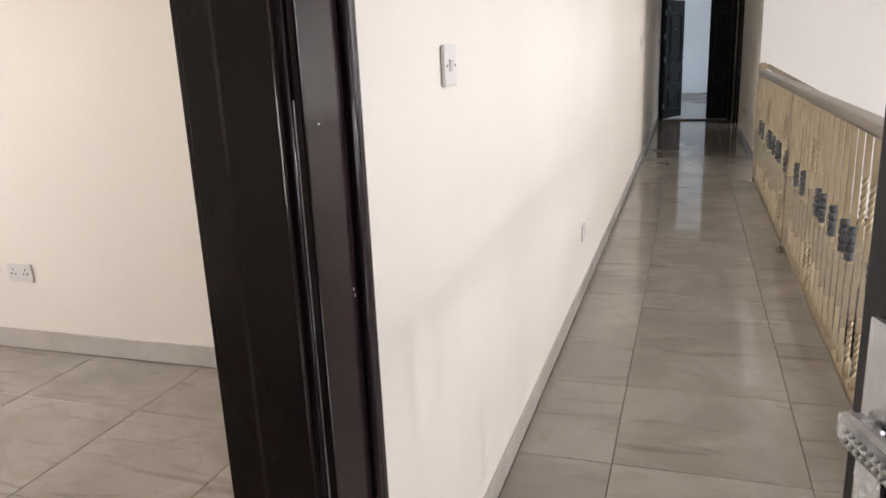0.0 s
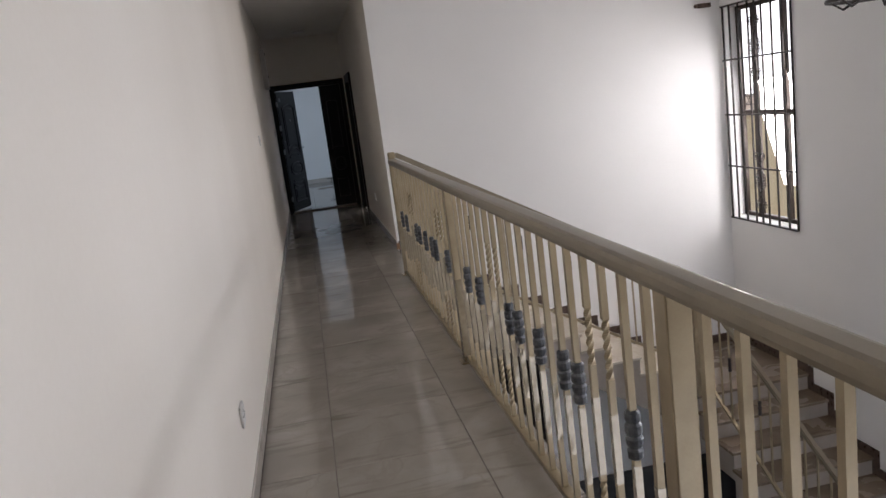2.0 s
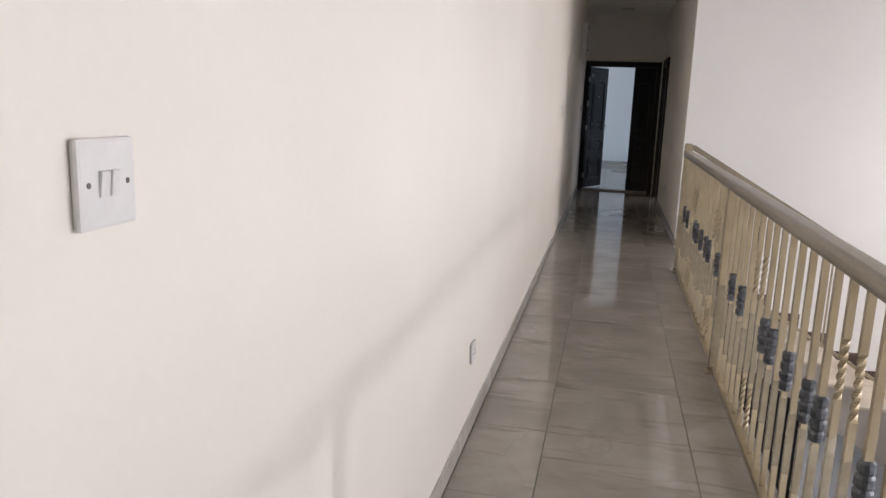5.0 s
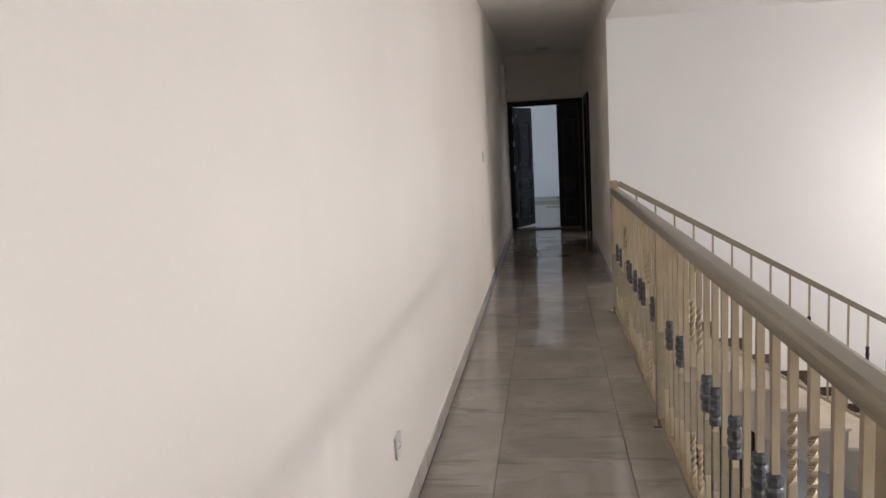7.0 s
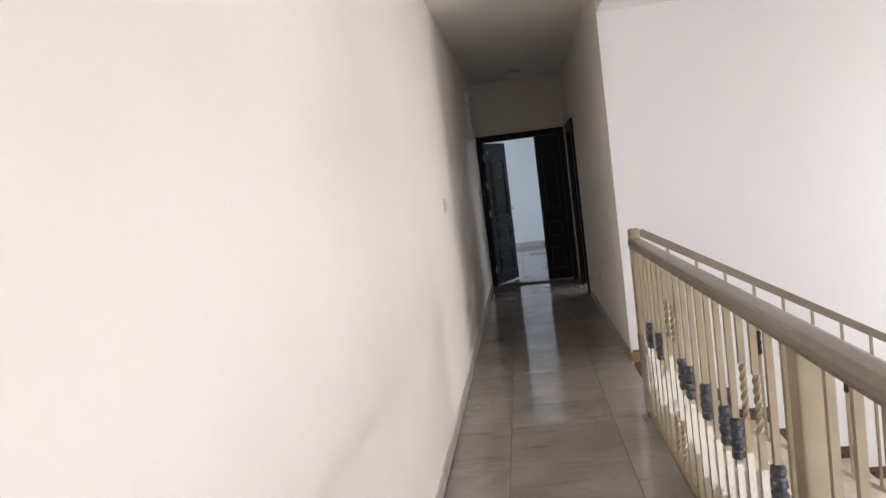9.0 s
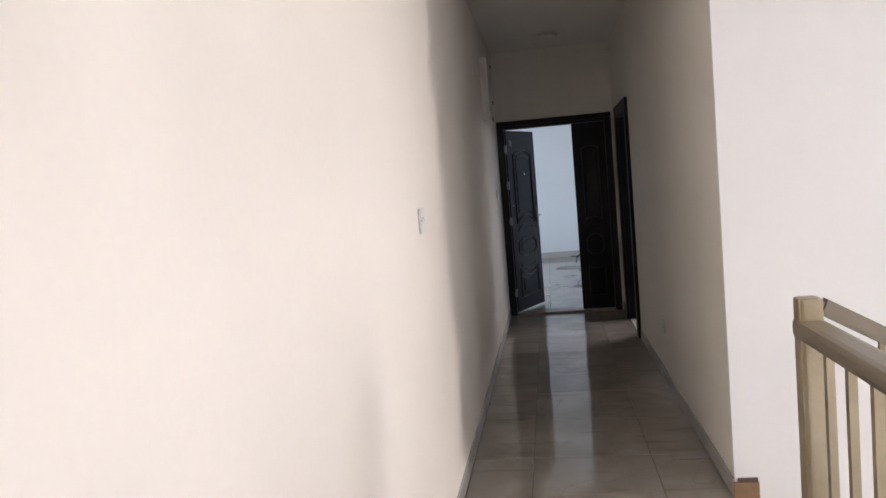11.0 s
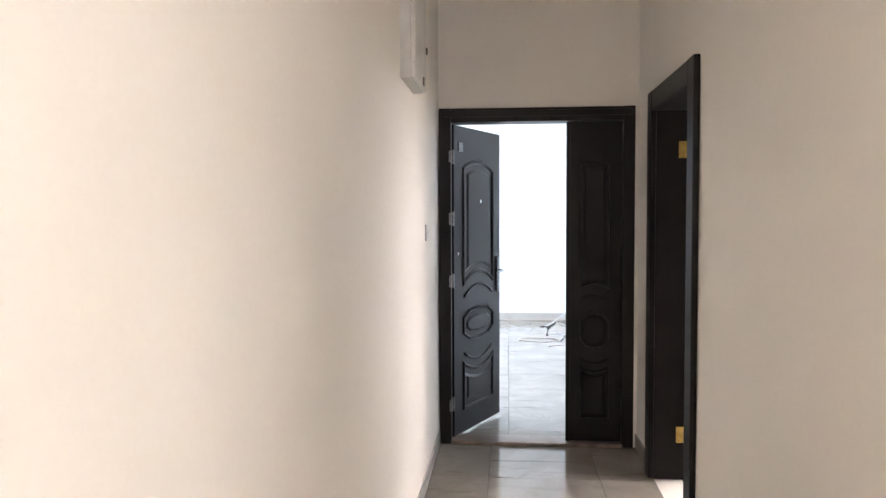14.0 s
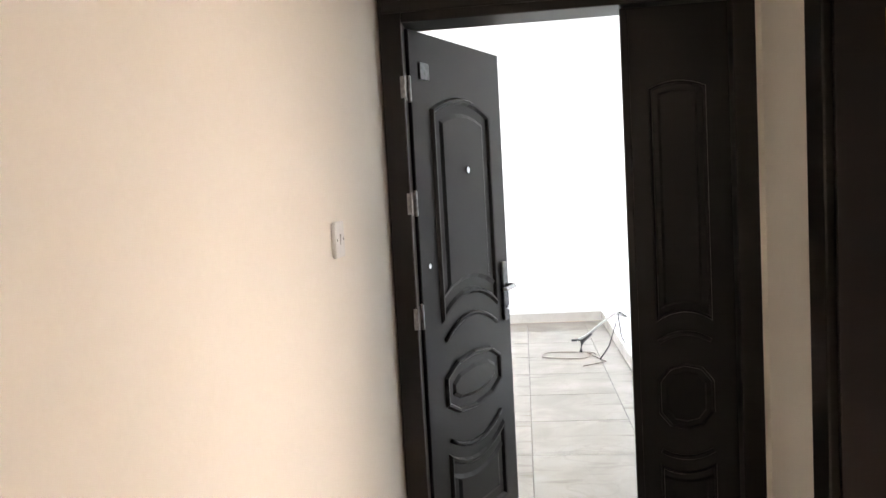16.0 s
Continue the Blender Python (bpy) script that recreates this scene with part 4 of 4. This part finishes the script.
# ---- chandelier in the stairwell ----
lamp = thing("chandelier", (3.3, -9.47, VOID_TOP + 0.035), "dark iron chandelier with scroll rings on a rod", "chandelier")
part("rod", lathe(bmesh.new(), [(0.05, -0.036), (0.05, -0.05), (0.009, -0.06), (0.009, -0.62), (0.03, -0.64), (0.045, -0.78), (0.02, -0.95)], 12), IRON, lamp)
bm = bmesh.new()
tube(bm, [(0.30 * math.cos(a / 24 * 2 * math.pi), 0.30 * math.sin(a / 24 * 2 * math.pi), -0.93) for a in range(24)], 0.010, 6, closed=True)
part("ring", bm, IRON, lamp, smooth=True)
for k in range(6):
    a = k * math.pi / 3
    bm = bmesh.new()
    tube(bm, [(r * math.cos(a), r * math.sin(a), z) for r, z in ((0.03, -0.70), (0.12, -0.62), (0.22, -0.72), (0.27, -0.85), (0.30, -0.93), (0.24, -0.97), (0.16, -0.93), (0.05, -0.90))], 0.007, 6)
    part("arm", bm, IRON, lamp, smooth=True)
    part("lamp_cup", lathe(bmesh.new(), [(0.018, -0.92), (0.035, -0.88), (0.030, -0.80), (0.015, -0.78)], 10, (0.30 * math.cos(a), 0.30 * math.sin(a), 0)), LAMPGLASS, lamp)


# ---- small fixtures ----
def switch(name, m, label, rockers=2, wide=0.088, high=0.088, socket=False):
    """A wall plate in the x-z plane, its face towards -y."""
    s = new(name)
    s.matrix_world = m
    tagged(s, label, "socket" if socket else "light switch")
    part("back_box", boxed(-wide / 2 + 0.004, -0.004, -high / 2 + 0.004, wide / 2 - 0.004, 0.0, high / 2 - 0.004), PLASTIC, s)
    part("face", boxed(-wide / 2, -0.0115, -high / 2, wide / 2, -0.002, high / 2, bevel=0.0045), PLASTIC, s)
    for k in range(rockers):
        x = (k - (rockers - 1) / 2) * (0.0165 if not socket else wide / 2)
        if socket:
            for dx, dz in ((0, 0.016), (-0.011, -0.006), (0.011, -0.006)):
                part("slot", boxed(x + dx - 0.003, -0.0122, dz - 0.005, x + dx + 0.003, -0.011, dz + 0.005), PLASTIC_DARK, s)
            part("rocker", boxed(x + 0.018, -0.0135, 0.018, x + 0.030, -0.011, 0.034, bevel=0.001), PLASTIC, s)
        else:
            bm = boxed(x - 0.0068, -0.0165, -0.0135, x + 0.0068, -0.011, 0.0135, bevel=0.0012)
            for v in bm.verts:
                if v.co.z < 0 and v.co.y < -0.012:
                    v.co.y += 0.003
            part("rocker", bm, PLASTIC, s)
    for x in (-wide * 0.34, wide * 0.34):
        part("screw", lathe(bmesh.new(), [(0.0032, -0.0122), (0.0032, -0.010)], 8, (x, 0, 0.0), "y"), PLASTIC_DARK, s)
    return s


# Plates on the left wall face +x, on the right wall -x, on far walls -y.
switch("light_switch", pose(0.0005, -12.103, 1.325, 0, 0, 90), "white two-gang light switch with dark screws on the wall", wide=0.09, high=0.093)
switch("light_switch", pose(0.0005, -5.236, 1.362, 0, 0, 90), "white two-gang light switch on the cream wall", wide=0.1, high=0.1)
switch("light_switch", pose(0.0005, -0.746, 1.36, 0, 0, 90), "white narrow light switch beside the double door", 1)
switch("wall_socket", pose(0.0005, -9.787, 0.369, 0, 0, 90), "white single wall socket above the skirting", 1, socket=True)
switch("wall_socket", pose(W - 0.0005, -2.88, 0.395, 0, 0, -90), "white single wall socket in the dark passage", 1, socket=True)
switch("wall_socket", pose(-2.54, -11.1005, 0.40), "white double wall socket in the front room", 2, 0.146, 0.088, socket=True)

panel = thing("distribution_box", (0.0005, -1.45, 2.285), "cream enamel electrical box high on the wall", "electrical box")
part("body", boxed(0, -0.205, -0.275, 0.045, 0.205, 0.275, bevel=0.004), ENAMEL, panel)
part("cover", boxed(0.044, -0.20, -0.27, 0.063, 0.06, 0.27, bevel=0.006), ENAMEL, panel)
part("cover", boxed(0.044, 0.064, -0.27, 0.063, 0.20, 0.27, bevel=0.006), ENAMEL, panel)
part("latch", boxed(0.058, 0.052, -0.262, 0.070, 0.072, -0.225, bevel=0.002), PLASTIC_DARK, panel, "small dark latch")
part("latch", boxed(0.058, 0.18, -0.10, 0.070, 0.20, -0.07, bevel=0.002), PLASTIC_DARK, panel, "small dark latch")
part("latch", boxed(0.058, 0.18, 0.22, 0.070, 0.20, 0.25, bevel=0.002), PLASTIC_DARK, panel, "small dark latch")

for x, y in ((0.60, -0.75), (0.665, -6.05)):
    light = thing("ceiling_light", (x, y, TOP), "round white flush ceiling light, switched off", "ceiling light", "corridor ceiling lights")
    part("rim", lathe(bmesh.new(), [(0.102, -0.001), (0.104, -0.016), (0.096, -0.026), (0.088, -0.027)], 28), ENAMEL, light, smooth=True)
    part("diffuser", lathe(bmesh.new(), [(0.088, -0.0265), (0.07, -0.032), (0.03, -0.035)], 28), LAMPGLASS, light, smooth=True)

# Loose cables hanging from the end room's wall, and one coiled on its floor.
cable = thing("loose_cable", (1.25, 3.62, 0.385), "black loose cable ends hanging out of the wall", "cable")
bm = bmesh.new()
tube(bm, [(0, 0, 0), (-0.10, -0.02, 0.03), (-0.22, -0.08, -0.04), (-0.33, -0.12, -0.12), (-0.42, -0.15, -0.155)], 0.010, 6)
part("cable_run", bm, CABLE_GREY, cable, "grey taped cable", smooth=True)
bm = bmesh.new()
tube(bm, [(-0.30, -0.11, -0.11), (-0.38, -0.15, -0.17), (-0.39, -0.15, -0.25)], 0.014, 6)
tube(bm, [(-0.38, -0.14, -0.15), (-0.46, -0.16, -0.15)], 0.010, 6)
part("cable_end", bm, CABLE, cable, smooth=True)
bm = bmesh.new()
tube(bm, [(0, 0.0, 0), (-0.06, -0.05, 0.05), (-0.10, -0.06, -0.06), (-0.16, -0.10, -0.22), (-0.24, -0.16, -0.31)], 0.005, 6)
tube(bm, [(0, 0.02, 0), (-0.07, 0.0, 0.04), (-0.05, -0.02, -0.16), (-0.02, -0.02, -0.22)], 0.005, 6)
part("cable_strand", bm, CABLE, cable, smooth=True)
coil = thing("floor_cable", (0.78, 3.95, 0.004), "thin pale cable lying in a loop on the floor", "cable")
bm = bmesh.new()
tube(bm, [(0.24 * math.cos(0.3 * k) * (1 - 0.006 * k), 0.14 * math.sin(0.3 * k) + 0.02 * math.sin(k), 0.0025) for k in range(24)]
     + [(0.30, -0.28, 0.0025), (0.10, -0.42, 0.0025)], 0.004, 5)
part("loop", bm, THRESH, coil, smooth=True)

# ---- floor tiles ----
STEP_X = 0.605
tiled(floor, [0.011, 0.331, 0.941, W], lines(-13.99, -0.03, -11.495, STEP_X))
tiled(floor_end, lines(-2.99, 1.237, 0.441, STEP_X), lines(0.145, 5.637, 0.30, STEP_X))
tiled(floor_left, lines(-3.99, -0.23, -1.55, STEP_X), lines(-14.99, -11.113, -11.55, STEP_X))
tiled(floor_right, lines(1.39, 3.59, 1.39, STEP_X), lines(-2.6, 0.99, -2.6, STEP_X))
